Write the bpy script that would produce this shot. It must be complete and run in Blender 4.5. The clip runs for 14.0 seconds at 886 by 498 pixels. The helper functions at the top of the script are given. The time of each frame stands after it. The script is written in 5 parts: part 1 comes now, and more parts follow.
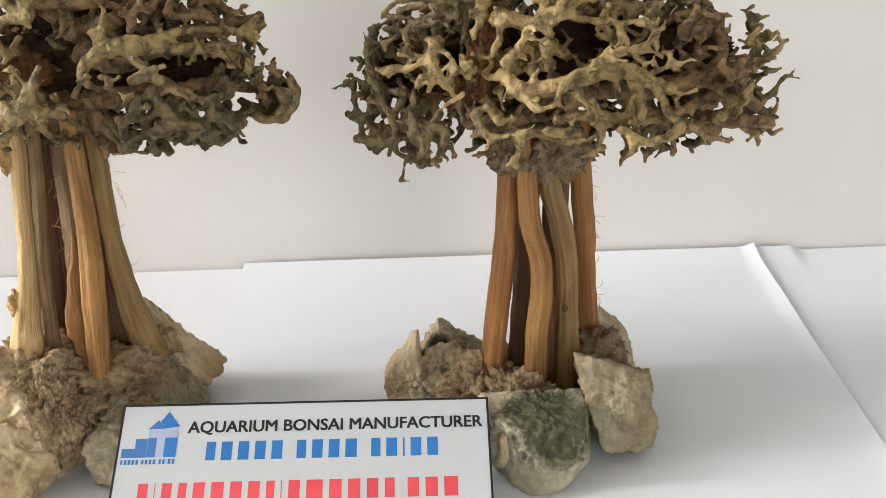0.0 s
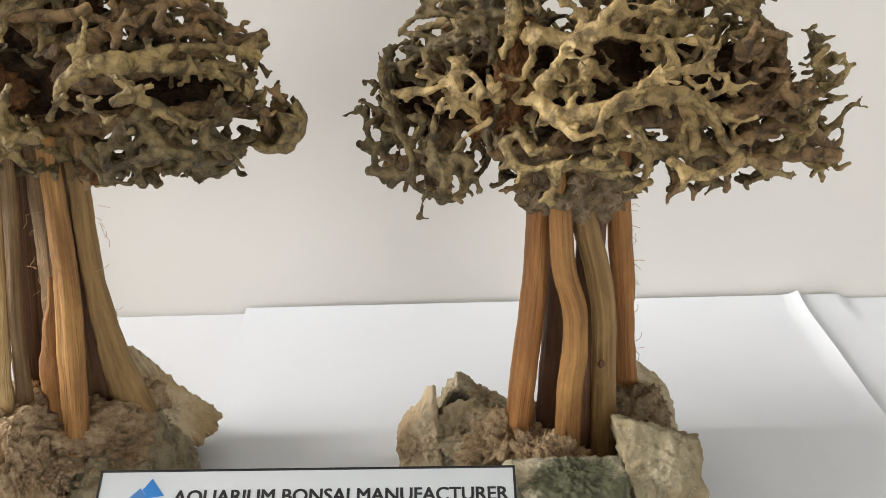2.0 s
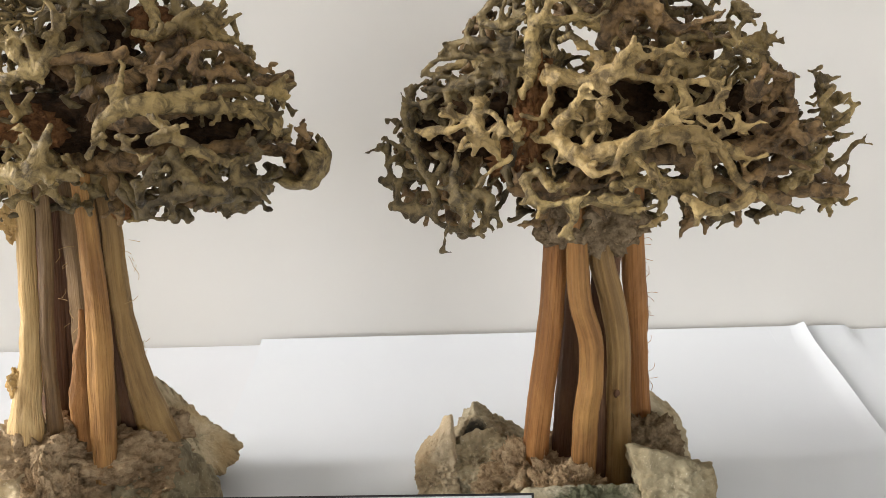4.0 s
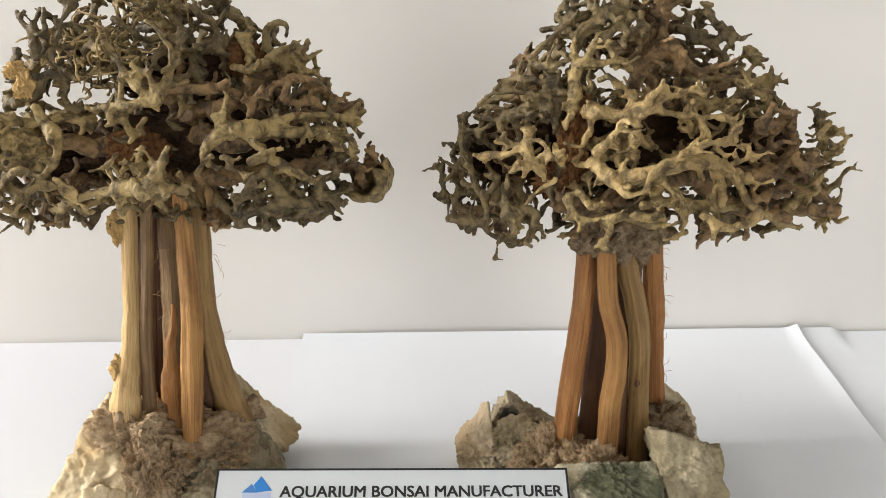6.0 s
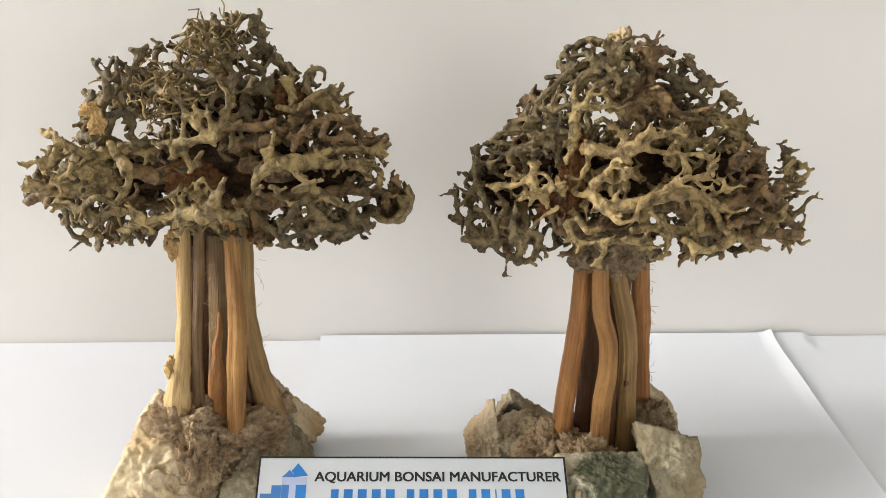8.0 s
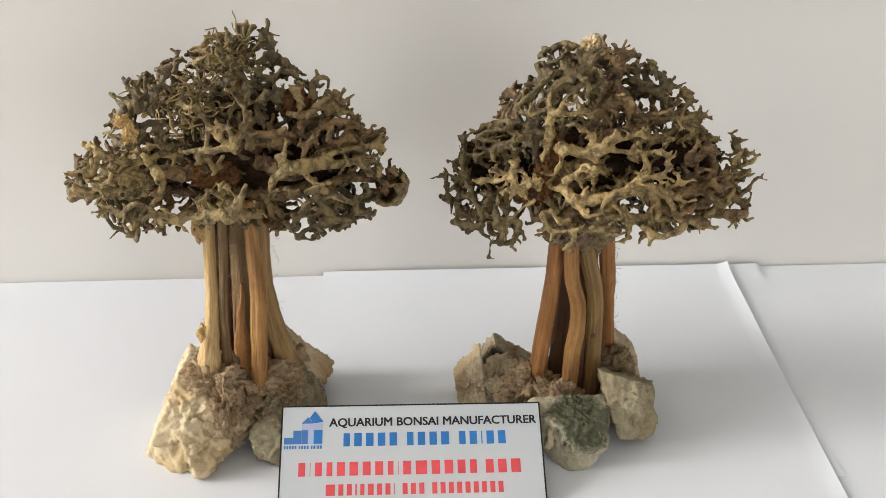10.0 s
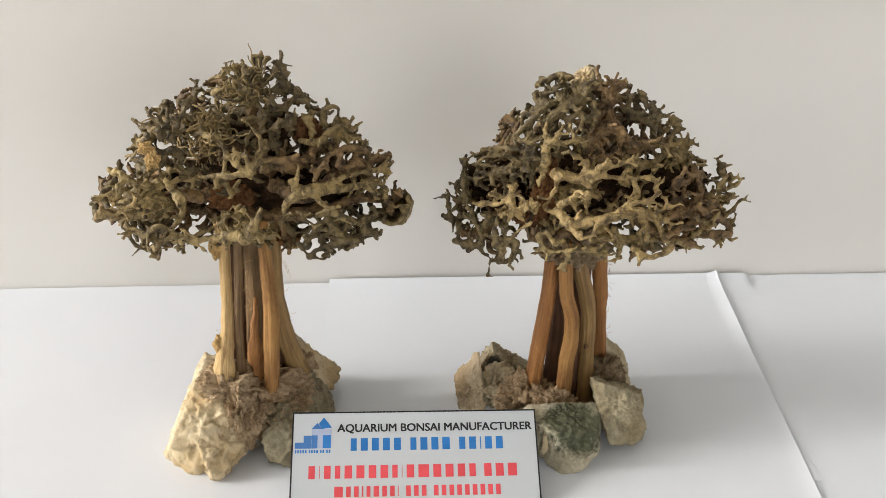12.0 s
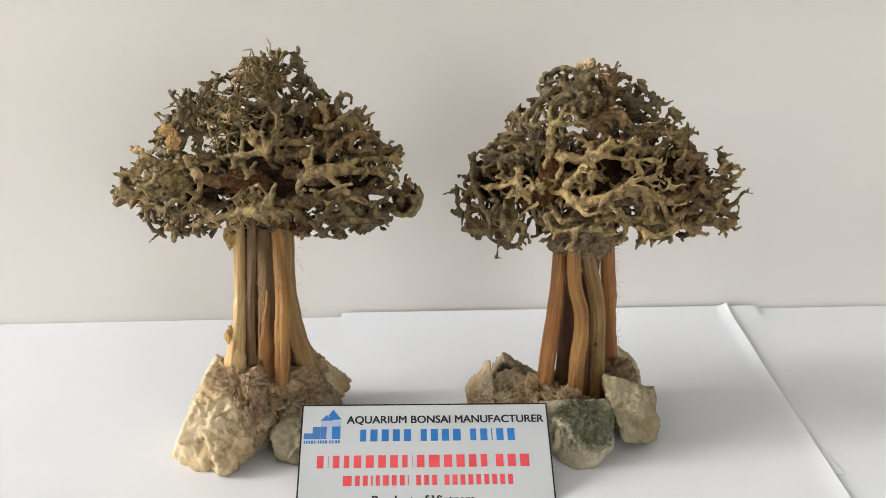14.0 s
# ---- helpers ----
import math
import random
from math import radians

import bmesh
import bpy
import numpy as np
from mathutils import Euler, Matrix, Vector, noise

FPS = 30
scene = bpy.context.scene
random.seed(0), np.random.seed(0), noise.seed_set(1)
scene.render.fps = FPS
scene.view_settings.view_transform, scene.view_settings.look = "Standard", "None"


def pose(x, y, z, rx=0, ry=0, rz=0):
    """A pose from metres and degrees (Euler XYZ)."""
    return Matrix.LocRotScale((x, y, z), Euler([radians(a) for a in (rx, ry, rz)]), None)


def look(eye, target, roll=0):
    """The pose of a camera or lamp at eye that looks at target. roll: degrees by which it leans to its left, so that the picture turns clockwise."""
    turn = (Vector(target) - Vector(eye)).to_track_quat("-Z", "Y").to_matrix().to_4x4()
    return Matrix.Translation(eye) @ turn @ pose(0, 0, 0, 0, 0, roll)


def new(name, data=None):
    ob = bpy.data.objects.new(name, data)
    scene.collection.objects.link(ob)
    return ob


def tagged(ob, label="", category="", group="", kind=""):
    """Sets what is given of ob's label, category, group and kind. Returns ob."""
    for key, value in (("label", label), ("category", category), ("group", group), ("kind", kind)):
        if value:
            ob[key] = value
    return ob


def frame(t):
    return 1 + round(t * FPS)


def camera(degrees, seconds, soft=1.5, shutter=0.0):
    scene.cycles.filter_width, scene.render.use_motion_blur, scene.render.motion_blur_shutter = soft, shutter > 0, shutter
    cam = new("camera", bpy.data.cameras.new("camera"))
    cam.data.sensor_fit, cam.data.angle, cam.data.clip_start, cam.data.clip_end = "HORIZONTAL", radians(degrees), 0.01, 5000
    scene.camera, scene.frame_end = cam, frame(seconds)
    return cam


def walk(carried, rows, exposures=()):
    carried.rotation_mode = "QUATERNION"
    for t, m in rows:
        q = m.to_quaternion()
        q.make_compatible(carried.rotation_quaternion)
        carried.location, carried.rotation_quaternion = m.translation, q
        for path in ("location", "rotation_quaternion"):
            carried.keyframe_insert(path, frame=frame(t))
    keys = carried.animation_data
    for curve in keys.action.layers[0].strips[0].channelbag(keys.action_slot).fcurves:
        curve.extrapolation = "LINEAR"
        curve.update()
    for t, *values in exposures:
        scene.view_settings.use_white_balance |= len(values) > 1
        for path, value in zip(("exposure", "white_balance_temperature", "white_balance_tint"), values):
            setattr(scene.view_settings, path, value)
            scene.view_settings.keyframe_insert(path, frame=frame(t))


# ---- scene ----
# Two small driftwood bonsai on stones, with a printed card, on a white table against a wall.

# ---------------------------------------------------------------- camera
cam = camera(51.7, 14.0, soft=0.8)
# seconds, eye x y z, yaw, pitch, roll
PATH = [
    (0.0, 0.01040, 0.02394, 0.24323, 0.2499, -23.6801, -2.130),
    (0.5, 0.01107, 0.02452, 0.24287, 0.3526, -23.8787, -2.260),
    (1.0, 0.00583, 0.02910, 0.23811, 0.6353, -23.5653, -2.450),
    (1.5, 0.00374, 0.04527, 0.22932, 0.9277, -22.6358, -2.277),
    (2.0, 0.00612, 0.06364, 0.22728, 0.8728, -20.9379, -1.894),
    (2.5, 0.00603, 0.07062, 0.22872, 0.9011, -19.4057, -1.865),
    (5.0, -0.01425, 0.02962, 0.23924, 0.6207, -18.9658, -1.841),
    (5.5, -0.02198, 0.01616, 0.24848, 0.2570, -19.2031, -1.291),
    (6.0, -0.02668, 0.00509, 0.25260, -0.0212, -19.0512, -0.834),
    (6.5, -0.03151, -0.00453, 0.26023, -0.3301, -18.8838, -0.501),
    (7.0, -0.03347, -0.01515, 0.26187, -0.4254, -18.7634, -0.280),
    (7.5, -0.03769, -0.03043, 0.26759, -0.6182, -18.5236, -0.151),
    (10.0, -0.04376, -0.07958, 0.36795, -1.8021, -28.4539, -0.385),
    (10.5, -0.04686, -0.08547, 0.38789, -1.8074, -29.6021, -0.034),
    (11.0, -0.04637, -0.09582, 0.39919, -1.5060, -30.2120, 0.139),
    (11.5, -0.04680, -0.09724, 0.40058, -1.6727, -30.2662, 0.030),
    (12.0, -0.04611, -0.09943, 0.39877, -1.8707, -29.2283, -0.093),
    (12.5, -0.04323, -0.11066, 0.36546, -1.8706, -26.1325, -0.171),
    (13.0, -0.04717, -0.11842, 0.35493, -1.6857, -23.3523, -0.468),
    (13.5, -0.04809, -0.13460, 0.33898, -1.0771, -21.4736, -0.909),
    (14.0, -0.04569, -0.14889, 0.31627, -1.0150, -19.9642, -0.786),
]


def facing(x, y, z, yaw, pitch, roll):
    a, b = radians(yaw), radians(pitch)
    eye = Vector((x, y, z))
    return look(eye, eye + Vector((-math.sin(a) * math.cos(b), math.cos(a) * math.cos(b), math.sin(b))), roll)


# the clip's camera stops down a little while it looks at more of the white table
EXPOSURES = [(0.0, -0.13), (7.5, -0.10), (10.0, -0.34), (12.0, -0.33), (14.0, -0.30)]
walk(cam, [(t, facing(*row)) for t, *row in PATH], EXPOSURES)

# ---------------------------------------------------------------- light
world = bpy.data.worlds.new("sky")
scene.world = world
world.use_nodes = True
sky = world.node_tree.nodes.new("ShaderNodeTexSky")
sky.sky_type, sky.sun_disc = "NISHITA", False
sky.sun_elevation, sky.sun_rotation = radians(40), radians(200)
world.node_tree.links.new(sky.outputs[0], world.node_tree.nodes["Background"].inputs[0])
world.node_tree.nodes["Background"].inputs[1].default_value = 0.1


def area_lamp(name, place, target, width, height, watts, colour):
    data = bpy.data.lights.new(name, "AREA")
    data.shape, data.size, data.size_y, data.energy, data.color = "RECTANGLE", width, height, watts, colour
    ob = new(name, data)
    ob.matrix_world = look(place, target)
    return ob


# daylight through the narrow side window, level with the trees, and two added fill lamps in unseen openings: front side
# and behind the camera
area_lamp("side_window_light", (-4.57, 0.24, 1.72), (0.0, 0.42, 0.20), 0.62, 2.2, 325, (1.0, 0.955, 0.91))
area_lamp("front_side_window_light", (-4.57, -1.1, 1.4), (0.0, -0.3, 0.40), 0.9, 1.6, 105, (1.0, 0.97, 0.93))
area_lamp("rear_window_light", (1.15, -2.17, 0.65), (1.0, 0.0, 0.65), 1.2, 1.2, 25, (1.0, 0.98, 0.955))


# ---------------------------------------------------------------- materials
class Nodes:
    """A small writer of node materials."""

    def __init__(self, name):
        self.mat = bpy.data.materials.new(name)
        self.mat.use_nodes = True
        self.tree = self.mat.node_tree
        self.bsdf = self.tree.nodes["Principled BSDF"]
        self.coord = self.tree.nodes.new("ShaderNodeTexCoord").outputs["Object"]

    def add(self, kind, **sets):
        n = self.tree.nodes.new(kind)
        for k, v in sets.items():
            self.put(n.inputs[k.replace("_", " ")], v)
        return n

    def put(self, socket, v):
        if isinstance(v, bpy.types.NodeSocket):
            self.tree.links.new(v, socket)
        else:
            socket.default_value = v

    def attribute(self, name):
        n = self.tree.nodes.new("ShaderNodeAttribute")
        n.attribute_name = name
        return n.outputs["Vector"]

    def scaled(self, vec, s):
        n = self.tree.nodes.new("ShaderNodeMapping")
        self.put(n.inputs["Vector"], vec)
        n.inputs["Scale"].default_value = s
        return n.outputs[0]

    def shifted(self, vec):
        """The coordinates moved by each object's own random number, so that pieces differ."""
        info = self.tree.nodes.new("ShaderNodeObjectInfo").outputs["Random"]
        n = self.tree.nodes.new("ShaderNodeVectorMath")
        n.operation = "MULTIPLY_ADD"
        self.put(n.inputs[0], info)
        n.inputs[1].default_value = (3.7, 5.1, 2.3)
        self.put(n.inputs[2], vec)
        return n.outputs[0]

    def noise(self, vec, scale, detail=4.0, rough=0.55, distortion=0.0):
        n = self.add("ShaderNodeTexNoise", Vector=vec, Scale=scale, Detail=detail, Roughness=rough, Distortion=distortion)
        return n.outputs["Fac"]

    def ramp(self, fac, *stops):
        n = self.tree.nodes.new("ShaderNodeValToRGB")
        self.put(n.inputs[0], fac)
        e = n.color_ramp.elements
        while len(e) < len(stops):
            e.new(0.5)
        for el, (p, c) in zip(e, stops):
            el.position = p
            el.color = (*c, 1) if isinstance(c, tuple) else (c, c, c, 1)
        return n.outputs[0]

    def mix(self, fac, a, b, mode="MIX"):
        n = self.tree.nodes.new("ShaderNodeMix")
        n.data_type, n.blend_type = "RGBA", mode
        self.put(n.inputs[0], fac)
        for s, v in ((n.inputs[6], a), (n.inputs[7], b)):
            self.put(s, (*v, 1) if isinstance(v, tuple) else v)
        return n.outputs[2]

    def done(self, colour, rough=0.8, bumps=(), specular=0.3):
        """bumps: (height, strength, distance)."""
        self.put(self.bsdf.inputs["Base Color"], (*colour, 1) if isinstance(colour, tuple) else colour)
        self.put(self.bsdf.inputs["Roughness"], rough)
        self.bsdf.inputs["Specular IOR Level"].default_value = specular
        normal = None
        for height, strength, distance in bumps:
            b = self.add("ShaderNodeBump", Strength=strength, Distance=distance, Height=height)
            if normal:
                self.put(b.inputs["Normal"], normal)
            normal = b.outputs[0]
        if normal:
            self.put(self.bsdf.inputs["Normal"], normal)
        return self.mat


def stone(name, pale, warm, dark, dark_from, dark_scale=55.0):
    n = Nodes(name)
    c = n.shifted(n.coord)
    big, fine, grit = n.noise(c, 32, 6, 0.6), n.noise(c, 210, 6, 0.7), n.noise(c, 900, 3, 0.6)
    col = n.mix(n.ramp(big, (0.36, 0.0), (0.62, 1.0)), pale, warm)
    col = n.mix(n.ramp(fine, (0.46, 0.0), (0.75, 0.55)), col, tuple(v * 0.42 for v in warm))
    patch = n.noise(c, dark_scale, 7, 0.72, 0.6)
    col = n.mix(n.ramp(patch, (dark_from, 0.0), (dark_from + 0.13, 0.9)), col, dark)
    col = n.mix(n.ramp(grit, (0.62, 0.0), (0.72, 0.5)), col, (0.78, 0.72, 0.58))
    return n.done(col, 0.88, ((big, 0.6, 0.004), (fine, 0.8, 0.0014), (grit, 0.5, 0.0005)), 0.2)


def lichen_or_shade(name, pale, warm, lichen, centre, radius):
    """Limestone with a dark patch of uneven outline round a place: lichen, and on the flint a hollow's painted shade.
    """
    n = Nodes(name)
    c = n.coord
    big, fine, grit = n.noise(c, 40, 6, 0.6), n.noise(c, 230, 6, 0.7), n.noise(c, 900, 3, 0.6)
    col = n.mix(n.ramp(big, (0.36, 0.0), (0.62, 1.0)), pale, warm)
    col = n.mix(n.ramp(fine, (0.42, 0.0), (0.75, 0.5)), col, tuple(v * 0.5 for v in warm))
    col = n.mix(n.ramp(grit, (0.62, 0.0), (0.72, 0.5)), col, (0.70, 0.66, 0.54))
    far = n.add("ShaderNodeVectorMath")
    far.operation = "DISTANCE"
    n.put(far.inputs[0], c)
    far.inputs[1].default_value = centre
    edge = n.add("ShaderNodeMath")
    edge.operation = "MULTIPLY_ADD"
    n.put(edge.inputs[0], n.noise(c, 110, 6, 0.7, 0.4))
    edge.inputs[1].default_value = radius * 1.9
    n.put(edge.inputs[2], far.outputs["Value"])
    cover = n.add("ShaderNodeMapRange")
    n.put(cover.inputs[0], edge.outputs[0])
    for k, v in ((1, radius * 1.75), (2, radius * 2.15), (3, 0.93), (4, 0.0)):
        cover.inputs[k].default_value = v
    col = n.mix(cover.outputs[0], col, n.mix(n.ramp(fine, (0.45, 0.0), (0.7, 1.0)), lichen, tuple(v * 2.4 for v in lichen)))
    return n.done(col, 0.9, ((big, 0.6, 0.004), (fine, 0.8, 0.0014), (grit, 0.5, 0.0005)), 0.2)


def stick_wood(name, light, mid, dark):
    n = Nodes(name)
    g = n.shifted(n.attribute("grain"))
    streak = n.noise(n.scaled(g, (420, 420, 9)), 1.0, 5, 0.65)
    fibre = n.noise(n.scaled(g, (1700, 1700, 30)), 1.0, 3, 0.6)
    cloud = n.noise(n.scaled(g, (70, 70, 28)), 1.0, 4, 0.6, 0.5)
    col = n.mix(n.ramp(streak, (0.33, 0.30), (0.58, 1.0)), dark, mid)
    col = n.mix(n.ramp(cloud, (0.46, 0.0), (0.74, 0.8)), col, light)
    col = n.mix(n.ramp(fibre, (0.55, 0.0), (0.75, 0.32)), col, tuple(v * 0.45 for v in dark))
    return n.done(col, n.ramp(fibre, (0.3, 0.5), (0.7, 0.75)), ((streak, 0.9, 0.0016), (fibre, 0.8, 0.0005)), 0.35)


def root_wood(name, light, mid, dark):
    """Smooth weathered root: soft patches of tone, faint pores and a little dirt."""
    n = Nodes(name)
    c = n.shifted(n.coord)
    big, patch, fine, grit = n.noise(c, 40, 4, 0.6), n.noise(c, 170, 5, 0.65, 0.6), n.noise(c, 520, 4, 0.65), n.noise(c, 1500, 2, 0.5)
    col = n.mix(n.ramp(big, (0.38, 0.0), (0.64, 1.0)), mid, light)
    col = n.mix(n.ramp(patch, (0.44, 0.0), (0.62, 0.88)), col, dark)
    col = n.mix(n.ramp(fine, (0.52, 0.0), (0.70, 0.4)), col, dark)
    col = n.mix(n.ramp(grit, (0.60, 0.0), (0.74, 0.14)), col, tuple(min(1, v * 1.3) for v in light))
    return n.done(col, n.ramp(patch, (0.35, 0.45), (0.65, 0.68)), ((patch, 0.9, 0.0016), (fine, 0.8, 0.0007), (grit, 0.4, 0.0002)), 0.4)


def crumbly(name, light, mid, dark):
    n = Nodes(name)
    c = n.coord
    big, fine, grit = n.noise(c, 90, 5, 0.65), n.noise(c, 420, 5, 0.7), n.noise(c, 1300, 3, 0.6)
    col = n.mix(n.ramp(fine, (0.36, 0.0), (0.66, 1.0)), dark, mid)
    col = n.mix(n.ramp(big, (0.45, 0.0), (0.7, 0.8)), col, light)
    return n.done(col, 0.95, ((fine, 1.0, 0.0020), (grit, 0.9, 0.0008)), 0.1)


def smooth_paint(name, colour, other, scale, rough, bump=0.1, distance=0.001):
    n = Nodes(name)
    big, fine = n.noise(n.coord, scale, 4, 0.5), n.noise(n.coord, scale * 60, 3, 0.5)
    col = n.mix(n.ramp(big, (0.35, 0.0), (0.65, 1.0)), colour, other)
    return n.done(col, rough, ((fine, bump, distance),), 0.3)


STONE_CREAM = stone("cream limestone", (0.70, 0.61, 0.43), (0.47, 0.345, 0.185), (0.15, 0.10, 0.055), 0.57)
STONE_GREY = stone("grey limestone", (0.39, 0.345, 0.235), (0.26, 0.21, 0.125), (0.10, 0.08, 0.05), 0.55)
STONE_MOSSY = lichen_or_shade("lichen-dark limestone", (0.52, 0.48, 0.37), (0.30, 0.26, 0.17), (0.045, 0.050, 0.028), (0.050, 0.336, 0.030), 0.019)
STONE_PALE = stone("pale limestone", (0.55, 0.48, 0.34), (0.37, 0.30, 0.185), (0.13, 0.10, 0.062), 0.57)
# the hollow is not modelled: its black shade is painted on as a patch
STONE_HOLLOW_SHADE = lichen_or_shade("flint with a hollow's shade painted black", (0.48, 0.43, 0.31), (0.30, 0.24, 0.15), (0.03, 0.03, 0.026), (0.0055, 0.404, 0.025), 0.0075)
STONE_PINK = stone("pinkish flint", (0.60, 0.50, 0.35), (0.43, 0.32, 0.19), (0.12, 0.09, 0.06), 0.56)
WOOD_PALE = stick_wood("pale stripped wood", (0.68, 0.50, 0.25), (0.54, 0.365, 0.158), (0.210, 0.115, 0.043))
WOOD_TAN = stick_wood("tan stripped wood", (0.45, 0.30, 0.122), (0.31, 0.192, 0.073), (0.115, 0.063, 0.025))
WOOD_ORANGE = stick_wood("orange-brown wood", (0.50, 0.25, 0.085), (0.36, 0.163, 0.050), (0.15, 0.062, 0.022))
WOOD_HONEY = stick_wood("honey-brown split wood", (0.50, 0.28, 0.092), (0.34, 0.168, 0.052), (0.085, 0.038, 0.014))
WOOD_BROWN = stick_wood("weathered brown wood", (0.27, 0.172, 0.078), (0.18, 0.108, 0.047), (0.065, 0.036, 0.017))
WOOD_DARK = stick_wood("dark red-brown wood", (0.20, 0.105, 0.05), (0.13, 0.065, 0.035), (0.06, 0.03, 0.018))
ROOT_OLIVE = root_wood("olive-grey root wood", (0.40, 0.295, 0.122), (0.205, 0.145, 0.056), (0.042, 0.028, 0.012))
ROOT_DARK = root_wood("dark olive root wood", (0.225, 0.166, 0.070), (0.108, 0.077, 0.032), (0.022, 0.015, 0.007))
ROOT_PALE = root_wood("pale tan root wood", (0.48, 0.35, 0.150), (0.285, 0.198, 0.080), (0.070, 0.047, 0.020))
ROOT_BROWN = root_wood("brown root wood", (0.30, 0.188, 0.078), (0.150, 0.089, 0.036), (0.030, 0.018, 0.008))
PIT_SHADE = root_wood("dark brown pit shade", (0.10, 0.062, 0.03), (0.05, 0.031, 0.016), (0.016, 0.010, 0.006))
# near-black bark colour that also paints the shade inside the crowns
BARK_SHADE_FILL = crumbly("dark bark filler for the crown's shaded inside", (0.10, 0.055, 0.026), (0.05, 0.028, 0.015), (0.018, 0.011, 0.007))
BURL_TAN = stone("tan burl wood", (0.55, 0.375, 0.16), (0.40, 0.25, 0.095), (0.17, 0.09, 0.034), 0.56, 160.0)
BARK_RED = crumbly("red-brown fibrous bark", (0.36, 0.18, 0.075), (0.23, 0.108, 0.045), (0.08, 0.038, 0.018))
MORTAR = crumbly("sawdust mortar", (0.66, 0.51, 0.33), (0.51, 0.375, 0.23), (0.26, 0.17, 0.095))
MORTAR_GREY = crumbly("grey crumbly mortar", (0.45, 0.35, 0.23), (0.33, 0.245, 0.15), (0.13, 0.09, 0.05))
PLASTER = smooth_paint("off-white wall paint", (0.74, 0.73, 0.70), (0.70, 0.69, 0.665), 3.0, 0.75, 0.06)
# unseen walls and floor are dark to cut bounce, the ceiling pale to add it
LOW_BOUNCE_PAINT = smooth_paint("dark beige low-bounce paint", (0.27, 0.25, 0.22), (0.24, 0.22, 0.195), 3.0, 0.75, 0.06)
CEILING_PAINT = smooth_paint("white ceiling paint", (0.74, 0.735, 0.71), (0.70, 0.695, 0.675), 3.0, 0.8)
TABLE_WHITE = smooth_paint("white laminate", (0.67, 0.695, 0.735), (0.64, 0.665, 0.71), 5.0, 0.42, 0.03, 0.0004)
PAPER = smooth_paint("white printer paper", (0.67, 0.705, 0.75), (0.645, 0.68, 0.73), 7.0, 0.7, 0.05, 0.0005)
CARD = smooth_paint("white card stock", (0.49, 0.525, 0.55), (0.465, 0.50, 0.53), 14.0, 0.35, 0.02, 0.0002)
LOW_BOUNCE_FLOOR = smooth_paint("dark beige low-bounce floor", (0.27, 0.245, 0.215), (0.23, 0.21, 0.185), 4.0, 0.4)
FRAME_PAINT = smooth_paint("white window paint", (0.78, 0.78, 0.77), (0.74, 0.74, 0.73), 8.0, 0.5)
METAL = smooth_paint("grey painted steel", (0.35, 0.35, 0.36), (0.30, 0.30, 0.31), 8.0, 0.45)


def ink(name, colour):
    return smooth_paint(name, colour, tuple(min(1, v * 1.15 + 0.004) for v in colour), 60.0, 0.45, 0.02, 0.0002)


INK_BLACK = ink("black ink", (0.012, 0.012, 0.014))
INK_BLUE = ink("blue ink", (0.02, 0.15, 0.42))
INK_LIGHT_BLUE = ink("light blue ink", (0.045, 0.15, 0.38))
INK_PALE_BLUE = ink("pale blue ink", (0.32, 0.37, 0.50))
INK_RED = ink("red ink", (0.62, 0.07, 0.085))


# ---------------------------------------------------------------- mesh helpers
def mesh_of(name, verts, faces, smooth=True, grain=None):
    me = bpy.data.meshes.new(name)
    me.from_pydata([tuple(v) for v in verts], [], faces)
    if smooth:
        me.polygons.foreach_set("use_smooth", [True] * len(me.polygons))
    if grain is not None:
        at = me.attributes.new("grain", "FLOAT_VECTOR", "POINT")
        at.data.foreach_set("vector", np.asarray(grain, dtype=np.float32).ravel())
    me.update()
    return me


def part(name, me, material, parent=None, label=""):
    """One mesh object; under a thing its mesh is given in world places and brought to the thing's own."""
    ob = new(name, me)
    if not me.materials:
        me.materials.append(material)
    if parent:
        ob.parent = parent
        ob.location = -parent_place(parent)
    return tagged(ob, label)


def parent_place(ob):
    place = Vector(ob.location)
    while ob.parent:
        ob = ob.parent
        place += ob.location
    return place


def thing(name, place, label, category, group="", kind=""):
    ob = new(name)
    ob.empty_display_size = 0.02
    ob.location = place
    return tagged(ob, label, category, group, kind)


def box_mesh(name, lo, hi, bevel=0.0):
    bm = bmesh.new()
    bmesh.ops.create_cube(bm, size=1.0)
    for v in bm.verts:
        for i in range(3):
            v.co[i] = (lo[i] + hi[i]) / 2 + v.co[i] * (hi[i] - lo[i])
    if bevel:
        bmesh.ops.bevel(bm, geom=list(bm.edges), offset=bevel, segments=2, affect="EDGES")
    me = bpy.data.meshes.new(name)
    bm.to_mesh(me)
    bm.free()
    return me


def curve_points(pts, step):
    """A smooth line through the points, at even steps."""
    p = np.asarray(pts, float)
    if len(p) < 3:
        n = max(2, int(np.linalg.norm(p[-1] - p[0]) / step) + 1)
        return p[0] + (p[-1] - p[0]) * np.linspace(0, 1, n)[:, None]
    q = np.vstack([2 * p[0] - p[1], p, 2 * p[-1] - p[-2]])
    out = []
    for i in range(1, len(q) - 2):
        n = max(1, int(round(np.linalg.norm(q[i + 1] - q[i]) / step)))
        t = np.arange(n)[:, None] / n
        a, b, c, d = q[i - 1], q[i], q[i + 1], q[i + 2]
        out.append(0.5 * (2 * b + (c - a) * t + (2 * a - 5 * b + 4 * c - d) * t ** 2 + (3 * b - a - 3 * c + d) * t ** 3))
    return np.vstack(out + [p[-1:]])


